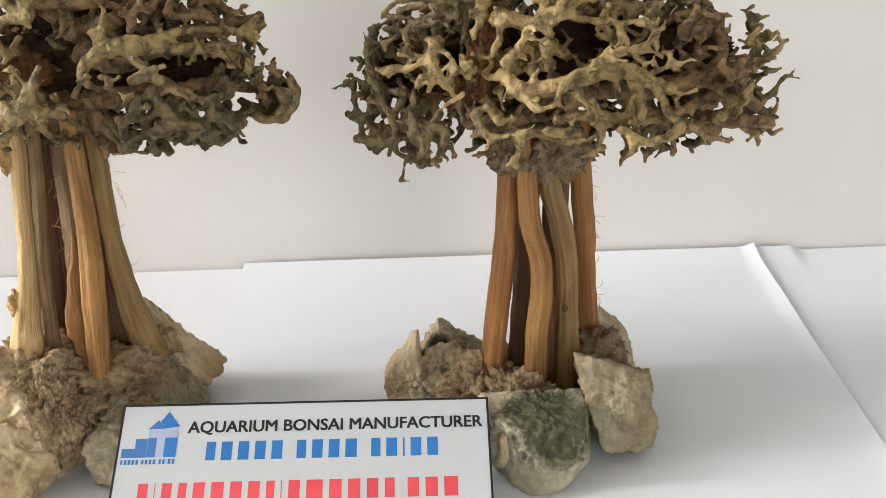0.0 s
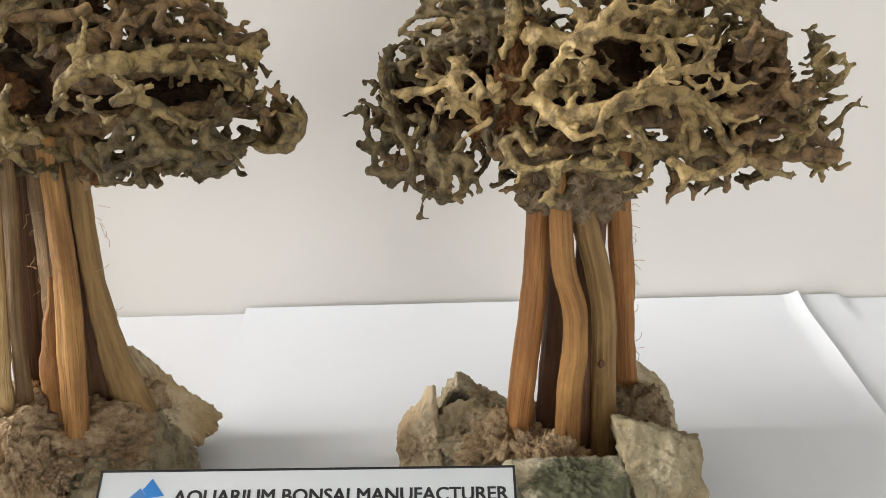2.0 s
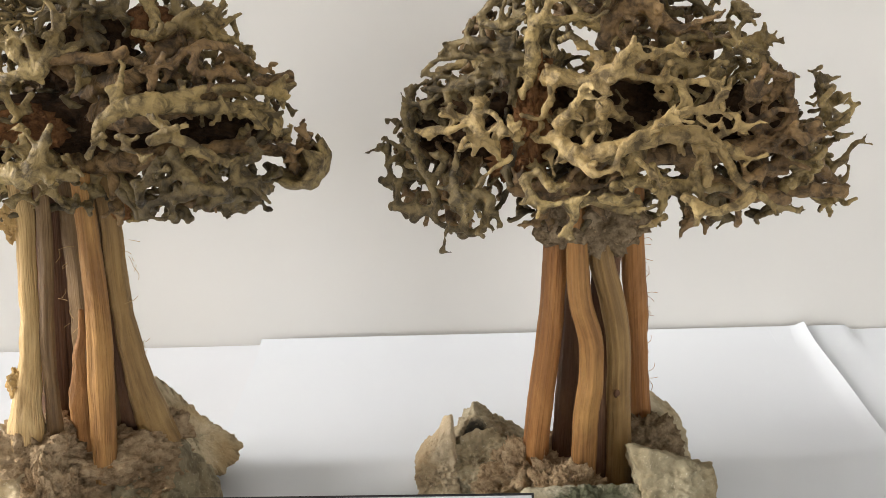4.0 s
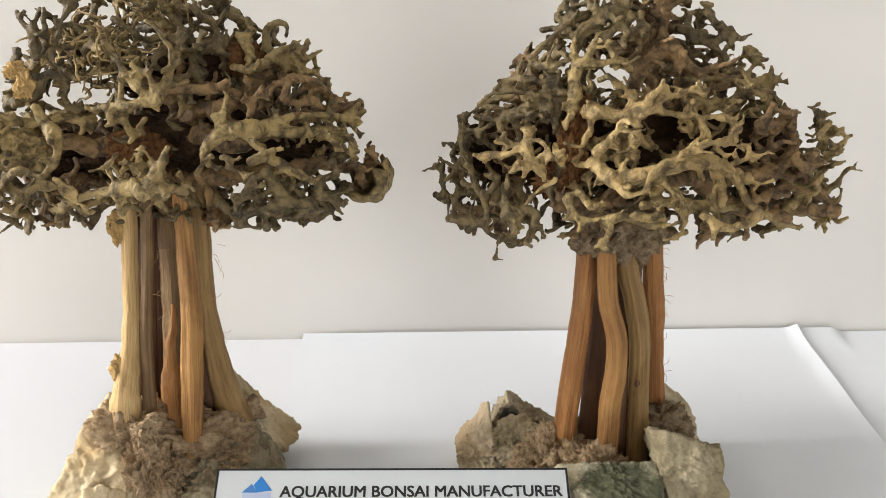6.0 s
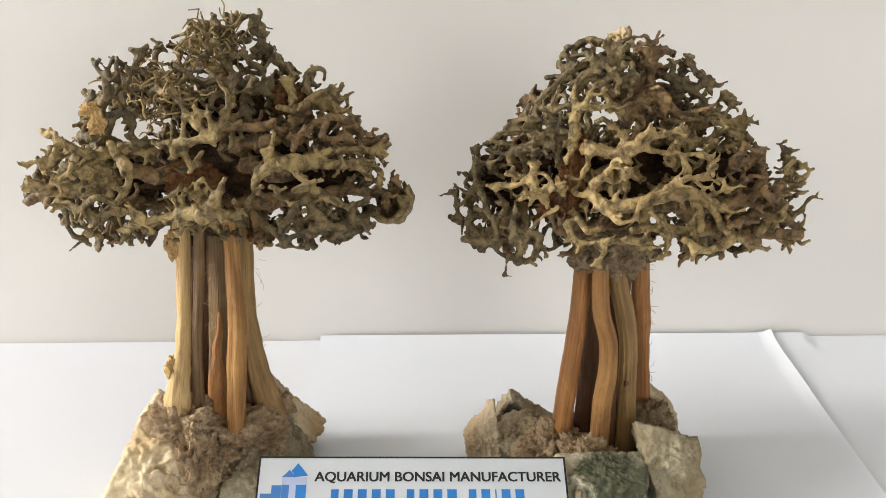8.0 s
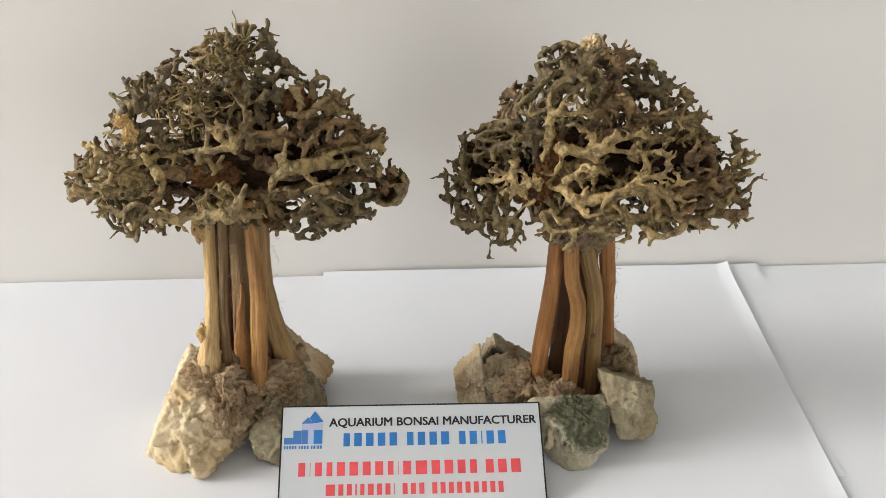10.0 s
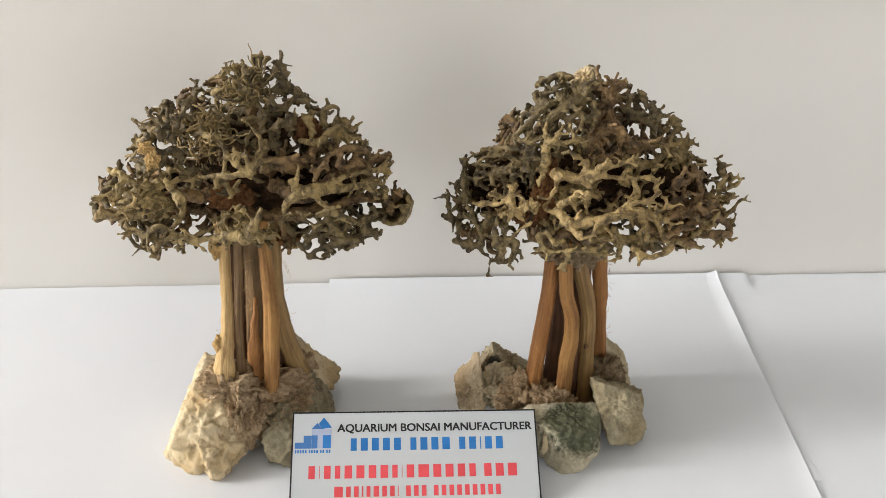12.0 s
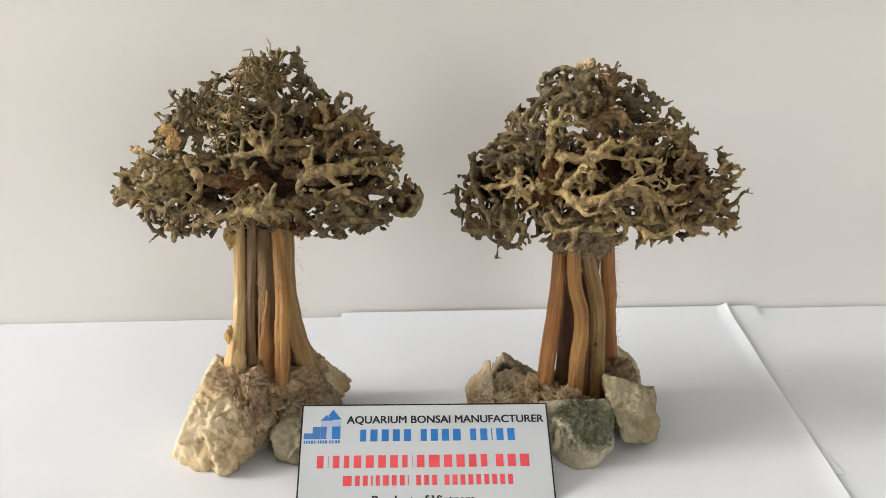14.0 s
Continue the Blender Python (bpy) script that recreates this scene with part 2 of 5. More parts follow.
class Tubes:
    """Round, knobbly lengths of wood that are joined into one mesh."""

    def __init__(self):
        self.verts, self.faces, self.grain = [], [], []

    def add(self, pts, radii, sides=7, knob=0.0, freq=220.0, ridges=0.0, blunt=0.6):
        p, r = np.asarray(pts, float), np.asarray(radii, float)
        n = len(p)
        tangent = np.gradient(p, axis=0)
        tangent /= np.linalg.norm(tangent, axis=1)[:, None] + 1e-12
        side = np.cross(tangent[0], (0.31, 0.87, 0.38))
        ang = np.linspace(0, 2 * math.pi, sides, endpoint=False) + random.random() * 6.28
        first, along, seed = len(self.verts), 0.0, random.random() * 50
        if not knob and not ridges:
            frames = []
            for i in range(n):
                side = side - tangent[i] * (side @ tangent[i])
                side = side / (math.sqrt(side @ side) + 1e-12)
                frames.append(side)
            f = np.array(frames)
            g = np.cross(tangent, f)
            ring = f[:, None, :] * np.cos(ang)[None, :, None] + g[:, None, :] * np.sin(ang)[None, :, None]
            self.verts.extend((p[:, None, :] + ring * r[:, None, None]).reshape(-1, 3))
            self.grain.extend(np.zeros((n * sides, 3)))
            for o in range(first, first + (n - 1) * sides, sides):
                self.faces.extend((o + j, o + (j + 1) % sides, o + sides + (j + 1) % sides, o + sides + j) for j in range(sides))
        else:
            self.carve(p, r, tangent, side, ang, first, seed, knob, freq, ridges)
        along = float(np.linalg.norm(np.diff(p, axis=0), axis=1).sum())
        for i, o, s in ((0, first, -1), (n - 1, first + (n - 1) * sides, 1)):
            c = len(self.verts)
            self.verts.append(p[i] + tangent[i] * s * r[i] * blunt)
            self.grain.append((0, 0, along if s > 0 else 0))
            for j in range(sides):
                tri = (o + j, o + (j + 1) % sides, c)
                self.faces.append(tri if s > 0 else tri[::-1])

    def carve(self, p, r, tangent, side, ang, first, seed, knob, freq, ridges):
        """Rings with knobs and with furrows along the length."""
        n, sides, along = len(p), len(ang), 0.0
        for i in range(n):
            side = side - tangent[i] * (side @ tangent[i])
            side /= np.linalg.norm(side) + 1e-12
            up = np.cross(tangent[i], side)
            if i:
                along += np.linalg.norm(p[i] - p[i - 1])
            for a in ang:
                d = side * math.cos(a) + up * math.sin(a)
                at = p[i] + d * r[i]
                k = 1.0
                if knob:
                    k += knob * (noise.noise(Vector(at * freq)) + 0.6 * noise.noise(Vector(at * freq * 2.3)) + 0.18 * noise.noise(Vector(at * freq * 4.6)) + 0.1)
                if ridges:
                    k += ridges * noise.noise(Vector((math.cos(a) * 4.5 + seed, math.sin(a) * 4.5, along * 14)))
                    k += ridges * 0.6 * noise.noise(Vector((math.cos(a) * 10 + seed, math.sin(a) * 10, along * 22)))
                self.verts.append(p[i] + d * r[i] * k)
                self.grain.append((d[0] * 0 + math.cos(a) * r[i], math.sin(a) * r[i], along))
            if i:
                o = first + (i - 1) * sides
                for j in range(sides):
                    self.faces.append((o + j, o + (j + 1) % sides, o + sides + (j + 1) % sides, o + sides + j))

    def mesh(self, name):
        return mesh_of(name, self.verts, self.faces, True, self.grain)


def lump_mesh(name, centre, size, seed, level=4, cuts=0, rough=0.12, fine=0.05, turn=0.0, floor=None, sharp=60.0, planes=()):
    """A stone or a lump: a ball cut by flat faces, then worn by noise at three scales.
    planes: chosen flat faces, as a direction and its distance from the centre (1: the ball's edge)."""
    rng = random.Random(seed)
    bm = bmesh.new()
    bmesh.ops.create_icosphere(bm, subdivisions=level, radius=1.0)
    faces = [(Vector(d).normalized(), w) for d, w in planes]
    for _ in range(cuts):
        d = Vector((rng.gauss(0, 1), rng.gauss(0, 1), rng.gauss(0, 1))).normalized()
        faces.append((d, rng.uniform(0.66, 0.98)))
    off = Vector((rng.uniform(-90, 90), rng.uniform(-90, 90), rng.uniform(-90, 90)))
    spin = Euler((0, 0, radians(turn))).to_matrix()
    for v in bm.verts:
        d = v.co.normalized()
        r = 1.0
        if faces:
            # soft minimum over the flat faces
            acc = math.exp(-sharp * 1.12)
            for nrm, dist in faces:
                c = d.dot(nrm)
                if c > 0.1:
                    acc += math.exp(-sharp * min(2.0, dist / c))
            r = -math.log(acc) / sharp
        q = d * 1.6 + off
        r *= 1 + rough * noise.noise(q) + rough * 0.6 * noise.noise(q * 2.6)
        r += fine * (0.8 * noise.noise(q * 6.5) + 0.45 * noise.noise(q * 15.0) - 2.6 * abs(noise.noise(q * 1.9)) - 1.0 * abs(noise.noise(q * 4.3)) + 0.8)
        if not faces:
            r += 0.5 * fine * noise.noise(q * 26.0) + 0.3 * fine * noise.noise(q * 45.0)
        co = d * r
        v.co = spin @ Vector((co[0] * size[0] / 2, co[1] * size[1] / 2, co[2] * size[2] / 2)) + Vector(centre)
        if floor is not None and v.co.z < floor:
            v.co.z = floor + 0.02 * (v.co.z - floor)
    for f in bm.faces:
        f.smooth = True
    me = bpy.data.meshes.new(name)
    bm.to_mesh(me)
    bm.free()
    return me


def facet_stone(name, centre, half, faces, seed, rough=0.05, fine=0.035, level=6):
    """A broken stone of flat faces: each a direction and its distance from the centre in metres."""
    planes = [(d, w / half) for d, w in faces]
    return lump_mesh(name, centre, (half * 2,) * 3, seed, level, 0, rough, fine, 0.0, 0.0, 55.0, planes)


# ---------------------------------------------------------------- the room
def solid(name, lo, hi, material, label, category):
    ob = new(name, box_mesh(name, lo, hi))
    ob.data.materials.append(material)
    return tagged(ob, label, category, kind="structure")


WX, EX, SY, NY, FZ, CZ = -4.6, 1.8, -2.2, 0.56, -0.75, 2.9
# only the north wall is seen; the rest is added to shape bounced light
solid("floor", (WX - 0.12, SY - 0.12, FZ - 0.1), (EX + 0.12, NY + 0.12, FZ), LOW_BOUNCE_FLOOR, "unseen floor, dark beige to keep bounced light low", "floor")
solid("ceiling", (WX - 0.12, SY - 0.12, CZ), (EX + 0.12, NY + 0.12, CZ + 0.1), CEILING_PAINT, "unseen white ceiling that bounces light down", "ceiling")
solid("wall_north", (WX - 0.12, NY, FZ), (EX + 0.12, NY + 0.12, CZ), PLASTER, "smooth off-white painted wall behind the table", "wall")
solid("wall_east", (EX, SY, FZ), (EX + 0.12, NY, CZ), LOW_BOUNCE_PAINT, "unseen side wall, dark beige to keep bounced light low", "wall")

# unseen side wall and rear wall, added with openings for the lamps
def pierced_wall(name, axis, lo, hi, openings, z0, z1, first):
    """A wall with openings, in panels, and the window frames in them. axis: 0 if it runs along x, 1 along y."""
    wall = tagged(new(name), "unseen wall with a lamp's opening, dark beige to keep bounced light low", "wall", kind="structure")
    other = 1 - axis
    mid = (lo[other] + hi[other]) / 2
    edges = [lo[axis]] + [e for o in openings for e in o] + [hi[axis]]
    panels = [(lo[axis], hi[axis], FZ, z0), (lo[axis], hi[axis], z1, CZ)] + [(edges[i], edges[i + 1], z0, z1) for i in range(0, len(edges), 2)]
    for ua, ub, za, zb in panels:
        p, q = list(lo), list(hi)
        p[axis], q[axis], p[2], q[2] = ua, ub, za, zb
        part("wall_panel", box_mesh("wall_panel", p, q), LOW_BOUNCE_PAINT, wall)
    for k, (u0, u1) in enumerate(openings):
        frame_ob = thing("window_%d" % (first + k), (0, 0, z0), "unseen white painted window frame around a lamp's opening", "window", kind="structure")
        for ua, ub, za, zb in ((u0, u1, z0, z0 + 0.03), (u0, u1, z1 - 0.03, z1), (u0, u0 + 0.03, z0 + 0.03, z1 - 0.03), (u1 - 0.03, u1, z0 + 0.03, z1 - 0.03)):
            p, q = [0, 0, za], [0, 0, zb]
            p[axis], q[axis], p[other], q[other] = ua, ub, mid - 0.02, mid + 0.02
            part("window_frame", box_mesh("window_frame", p, q, 0.004), FRAME_PAINT, frame_ob)


pierced_wall("wall_west", 1, (WX - 0.12, SY, FZ), (WX, NY, CZ), [(-1.6, -0.6), (-0.08, 0.555)], 0.55, 2.86, 1)
pierced_wall("wall_south", 0, (WX - 0.12, SY - 0.12, FZ), (EX + 0.12, SY, CZ), [(-0.25, 1.75)], 0.02, 1.3, 3)

# ---------------------------------------------------------------- table and sheets of paper
table = thing("table", (0.1, 0.1, FZ), "white laminate table pushed against the wall", "table")
part("tabletop", box_mesh("tabletop", (-0.95, -0.45, -0.028), (1.15, 0.5598, 0.0), 0.0015), TABLE_WHITE, table)
for x in (-0.9, 1.1):
    for y in (-0.4, 0.5):
        part("leg", box_mesh("leg", (x - 0.02, y - 0.02, FZ), (x + 0.02, y + 0.02, -0.028), 0.003), METAL, table)


def sheet(corners, lift, label, nx=36, ny=44, thick=0.00025):
    """A sheet of paper: corners near-left, near-right, far-right, far-left; lift(u, v) raises it."""
    a, b, c, d = (np.array(p, float) for p in corners)
    top, low = [], []
    for j in range(ny + 1):
        for i in range(nx + 1):
            u, v = i / nx, j / ny
            p = (a * (1 - u) + b * u) * (1 - v) + (d * (1 - u) + c * u) * v
            top.append((p[0], p[1], p[2] + thick + lift(u, v)))
            low.append((p[0], p[1], p[2] + lift(u, v)))
    n, w = len(top), nx + 1
    faces = []
    for j in range(ny):
        for i in range(nx):
            k = j * w + i
            faces.append((k, k + 1, k + w + 1, k + w))
            faces.append((n + k, n + k + w, n + k + w + 1, n + k + 1))
    rim = [i for i in range(w)] + [j * w + nx for j in range(1, ny + 1)] + [ny * w + i for i in range(nx - 1, -1, -1)] + [j * w for j in range(ny - 1, 0, -1)]
    edge = [top[k] for k in rim] + [low[k] for k in rim]
    first, m = 2 * n, len(rim)
    for k in range(m):
        faces.append((first + k, first + m + k, first + m + (k + 1) % m, first + (k + 1) % m))
    ob = new("paper_sheet", mesh_of("paper_sheet", top + low + edge, faces))
    ob.data.materials.append(PAPER)
    return tagged(ob, label, "paper", "sheets of paper on the table")


def wave(u, v, s, a):
    return a * (0.5 + 0.5 * noise.noise(Vector((u * 2.2 + s, v * 2.6, s * 1.7))))


sheet([(0.184, 0.242, 0.0001), (0.51, 0.245, 0.0001), (0.516, 0.5565, 0.0001), (0.184, 0.5555, 0.0001)],
      lambda u, v: wave(u, v, 3.0, 0.0001) + 0.0004 * max(0, (v - 0.93) / 0.07) ** 2 + 0.0034 * max(0, (v - 0.88) / 0.12) ** 2 * min(1, max(0, (0.150 - u) / 0.010)),
      "white sheet of paper with its far edge against the wall", 110, 44)
sheet([(-0.112, 0.10, 0.0004), (0.1835, 0.10, 0.0004), (0.2055, 0.556, 0.0004), (-0.1195, 0.558, 0.0004)],
      lambda u, v: wave(u, v, 8.0, 0.0001) + 0.0034 * max(0, (v - 0.93) / 0.07) ** 2 + 0.0013 * max(0, (u - 0.972) / 0.028) ** 2 * min(1, max(0, (v - 0.76) / 0.10)) + 0.0015 * max(0, (u - 0.97) / 0.03) ** 2,
      "large white sheet of paper with a curling edge", 60, 70)
sheet([(0.1940, 0.3125, 0.0008), (0.2005, 0.3120, 0.0008), (0.1985, 0.335, 0.0008), (0.1955, 0.335, 0.0008)],
      lambda u, v: 0.0, "small white paper strip beside the seam", 4, 10)


# ---------------------------------------------------------------- the printed card
CARD_ORIGIN = Vector((-0.1235, 0.3418, 0.0392))
CARD_U = Vector((0.99943, 0.02026, -0.02701)).normalized()
CARD_V = Vector((0.00162, -0.82785, -0.56095))
CARD_V = (CARD_V - CARD_U * CARD_V.dot(CARD_U)).normalized()
CARD_N = CARD_V.cross(CARD_U).normalized()
CARD_N = CARD_N if CARD_N.z > 0 else -CARD_N
CW, CH = 0.1488, 0.0665


def on_card(u, v, h=0.0):
    """A place on the card: millimetres to the right of and below its top left corner, h above its face."""
    return CARD_ORIGIN + CARD_U * (u / 1000) + CARD_V * (v / 1000) + CARD_N * (h / 1000)


card = thing("sign_card", on_card(74, 66), "white printed card with black border leaning on the stones", "sign")


def card_slab(name, u0, v0, u1, v1, h0, h1, material, parent, label=""):
    return card_shape(name, [(u0, v0), (u1, v0), (u1, v1), (u0, v1)], h0, h1, material, parent, label)


def card_shape(name, outline, h0, h1, material, parent, label=""):
    n = len(outline)
    verts = [on_card(u, v, h) for h in (h0, h1) for u, v in outline]
    faces = [tuple(range(n))[::-1], tuple(range(n, 2 * n))] + [(i, (i + 1) % n, n + (i + 1) % n, n + i) for i in range(n)]
    return part(name, mesh_of(name, verts, faces, False), material, parent, label)


card_slab("card", 0, 0, CW * 1000, CH * 1000, -0.5, 0.0, CARD, card)
for u0, v0, u1, v1 in ((0, 0, 148.8, 0.9), (0, 65.6, 148.8, 66.5), (0, 0.9, 0.9, 65.6), (147.9, 0.9, 148.8, 65.6)):
    card_slab("border", u0, v0, u1, v1, 0.0, 0.06, INK_BLACK, card, "thin black printed border")


def lettering(name, text, u, v, width, cap, material, bold=0.0):
    """Built-in font, from u to u + width, capitals from v - cap to v (the base line), thickened by bold millimetres."""
    cu = bpy.data.curves.new(name, "FONT")
    cu.body, cu.size, cu.resolution_u = text, 1.0, 3
    tmp = bpy.data.objects.new(name, cu)
    scene.collection.objects.link(tmp)
    bpy.context.view_layer.update()
    me = bpy.data.meshes.new_from_object(tmp.evaluated_get(bpy.context.evaluated_depsgraph_get()))
    bpy.data.objects.remove(tmp)
    flat = [w.co.copy() for w in me.vertices]
    polys = [tuple(f.vertices) for f in me.polygons]
    bpy.data.meshes.remove(me)
    lo, hi = min(p.x for p in flat), max(p.x for p in flat)
    verts, faces = [], []
    for k, (du, dv) in enumerate(((-1, -0.7), (1, -0.7), (-1, 0.7), (1, 0.7), (0, 0))):
        first = len(verts)
        verts += [on_card(u + (p.x - lo) / (hi - lo) * width + du * bold, v - p.y / 0.729 * cap + dv * bold, 0.07 + 0.012 * k) for p in flat]
        faces += [tuple(first + i for i in f) for f in polys]
    me = mesh_of(name, verts, faces, False)
    return part(name, me, material, card)


lettering("printed_line", "AQUARIUM BONSAI MANUFACTURER", 27.3, 12.6, 118.5, 5.0, INK_BLACK, 0.17)
lettering("printed_line", "Product of Vietnam", 43.2, 62.6, 58.6, 5.2, INK_BLACK, 0.22)


def bars(name, widths, u, v0, v1, total, material):
    """Writing as plain bars: a bar a letter, 0 for a space."""
    unit = total / sum(w if w else 0.55 for w in widths)
    at = u
    for w in widths:
        if w:
            card_slab(name, at + 0.2 * unit, v0, at + (w - 0.2) * unit, v1, 0.0, 0.07, material, card)
            at += w * unit
        else:
            at += 0.55 * unit


bars("blue_bar", (1, 1.1, 1.1, 1.1, 1.1, 0, 1, 1.1, 1.1, 1.15, 0, 1, 1.1, 0.5, 1.1, 1.1), 34.2, 16.6, 24.2, 94.6, INK_BLUE)
bars("red_bar", (1, 0.45, 1, 0.9, 1.1, 1.15, 1.1, 1.1, 0.9, 0.45, 1.1, 1.4, 1.15, 1.15, 1.1, 1, 0.4, 1.1, 1.15, 1.25), 9.4, 33.0, 40.7, 127, INK_RED)
bars("small_red_bar", (1.5, 1, 1, 0.6, 0.9, 1.1, 1, 1, 0.5, 0, 1, 1, 1, 0, 1, 1, 1, 1, 1, 1, 1, 1, 1), 25.2, 45.4, 51.6, 100.4, INK_RED)
bars("caption_bar", (1, 1.1, 1.1, 1.1, 1.1, 0, 1, 1.1, 1.1, 1.15, 0, 1, 1.1, 0.5, 1.1, 1.1), 1.9, 23.3, 25.2, 21.7, INK_BLUE)
# the blue emblem: stepped blocks and two gabled towers
emblem = card_shape("emblem", [(2.0, 22.4), (2.0, 18.7), (7.1, 18.7), (7.1, 14.6), (15.4, 14.6), (15.4, 22.4)], 0.0, 0.07, INK_LIGHT_BLUE, card)
card_slab("emblem_tower", 11.8, 10.6, 23.6, 22.4, 0.0, 0.09, INK_PALE_BLUE, emblem)
card_slab("emblem_wall", 18.6, 14.4, 23.5, 22.4, 0.0, 0.12, INK_BLUE, emblem)
card_slab("emblem_wall", 11.9, 14.4, 15.4, 22.4, 0.0, 0.12, INK_LIGHT_BLUE, emblem)
card_shape("emblem_roof", [(11.4, 10.6), (15.2, 6.8), (18.2, 10.6)], 0.0, 0.12, INK_LIGHT_BLUE, emblem)
card_shape("emblem_roof", [(16.0, 7.4), (18.9, 3.4), (23.9, 9.7), (18.0, 10.5)], 0.0, 0.13, INK_BLUE, emblem)


# ---------------------------------------------------------------- bonsai
def stick(tree, pts, radii, material, label, ridges=0.07, knob=0.05):
    p = curve_points(pts, 0.0016)
    keys = np.linspace(0, 1, len(radii))
    r = np.interp(np.linspace(0, 1, len(p)), keys, radii)
    t = Tubes()
    t.add(p, r, 30, knob, 90.0, ridges, 0.3)
    return part("stick", t.mesh("stick"), material, tree, label)


def within(profile, z):
    """The crown's left and right ends and its half depth at a height."""
    rows = np.array(profile)
    return [np.interp(z, rows[:, 0], rows[:, k]) for k in (1, 2, 3)]


def grow(profile, mid_y, heads, openings, count, seed, under, step=0.0028, reach=0.03, kill=0.0043):
    """Roots that fill the crown's outline: from the given heads each tip turns towards the room that is still free,
    and outwards. openings: slanting gaps that stay free, as x0, x1, z0, z1 at y = 0.37 and their slope in x and z.
    Returns the nodes' places and their parents (-1 for the heads)."""
    rng = np.random.RandomState(seed)
    goals = []
    widest = max(row[2] - row[1] for row in profile) * max(row[3] for row in profile)
    while len(goals) < count:
        z = rng.uniform(profile[0][0], profile[-1][0])
        l, r, depth = within(profile, z)
        if rng.rand() > (r - l) * depth / widest:
            continue
        a, b = rng.uniform(-1, 1), rng.uniform(-1, 1)
        if a * a + b * b > 1 or b < -0.62 or (a * a + b * b < 0.3 and rng.rand() < 0.5):
            continue
        p = ((l + r) / 2 + a * ((r - l) / 2 - 0.003), mid_y + b * depth, z)
        # the underside rises towards the front
        if z < under + 0.25 * max(0.0, 0.385 - p[1]):
            continue
        dy = p[1] - 0.37
        if any(x0 < p[0] - sx * dy < x1 and z0 < z - sz * dy < z1 for x0, x1, z0, z1, sx, sz in openings):
            continue
        # clumps with gaps between them
        if noise.noise(Vector(p) * 40 + Vector((seed, 0, 0))) < (-0.08 if p[1] < mid_y else -0.2):
            continue
        goals.append(p)
    goals = np.array(goals)
    places, parents = [np.array(h) for h in heads], [-1] * len(heads)
    near = np.full(len(goals), 9.0)
    who = np.zeros(len(goals), int)
    live = np.ones(len(goals), bool)
    square = (goals ** 2).sum(1)
    fresh = 0
    for _ in range(70):
        added = np.array(places[fresh:])
        if len(added) == 0:
            break
        for k in range(0, len(added), 300):
            chunk = added[k:k + 300]
            d = np.sqrt(np.maximum(0, square[:, None] + (chunk ** 2).sum(1)[None] - 2 * goals @ chunk.T))
            j = d.argmin(1)
            m = d[np.arange(len(goals)), j]
            better = m < near
            near[better], who[better] = m[better], j[better] + fresh + k
        live &= near > kill
        fresh = len(places)
        pulls = {}
        for g in np.where(live & (near < reach))[0]:
            pulls.setdefault(who[g], []).append(g)
        for i, gs in pulls.items():
            v = goals[gs] - places[i]
            v = (v / np.linalg.norm(v, axis=1)[:, None]).sum(0)
            out = np.array((places[i][0] - (profile[0][1] + profile[0][2]) / 2, places[i][1] - mid_y, 0.012))
            curl = np.array([noise.noise(Vector(places[i]) * 170 + Vector((k * 17.3, seed, 0))) for k in range(3)])
            v = v / (np.linalg.norm(v) + 1e-9) + 0.45 * out / (np.linalg.norm(out) + 1e-9) + curl * 0.9 + rng.normal(size=3) * 0.18
            v /= np.linalg.norm(v)
            q = places[i] + v * step * rng.uniform(0.8, 1.2)
            dy = q[1] - 0.37
            if any(x0 < q[0] - sx * dy < x1 and z0 < q[2] - sz * dy < z1 for x0, x1, z0, z1, sx, sz in openings):
                continue
            places.append(q)
            parents.append(i)
    return np.array(places), np.array(parents)


ROUGHNESS = bpy.data.textures.new("root_knobs", "CLOUDS")
ROUGHNESS.noise_scale, ROUGHNESS.noise_depth = 0.0034, 3


def fused(t, name, voxel=0.00073, web=0.0005, knobs=0.0021):
    """The lengths of wood grown together: one skin with webs in the forks, knobbly."""
    raw = t.mesh(name)
    tmp = new(name, raw)
    m = tmp.modifiers.new("skin", "REMESH")
    m.mode, m.voxel_size, m.use_smooth_shade = "VOXEL", voxel, True
    m = tmp.modifiers.new("soft", "SMOOTH")
    m.factor, m.iterations = 0.5, 2
    m = tmp.modifiers.new("web", "DISPLACE")
    m.strength, m.mid_level = -web, 0.0
    m = tmp.modifiers.new("knobs", "DISPLACE")
    m.texture, m.texture_coords, m.strength, m.mid_level = ROUGHNESS, "LOCAL", knobs, 0.5
    bpy.context.view_layer.update()
    me = bpy.data.meshes.new_from_object(tmp.evaluated_get(bpy.context.evaluated_depsgraph_get()))
    bpy.data.objects.remove(tmp)
    bpy.data.meshes.remove(raw)
    me.name = name
    me.materials.clear()
    me.polygons.foreach_set("use_smooth", [True] * len(me.polygons))
    return me


SWELL = 0.00062     # what fused() takes off again


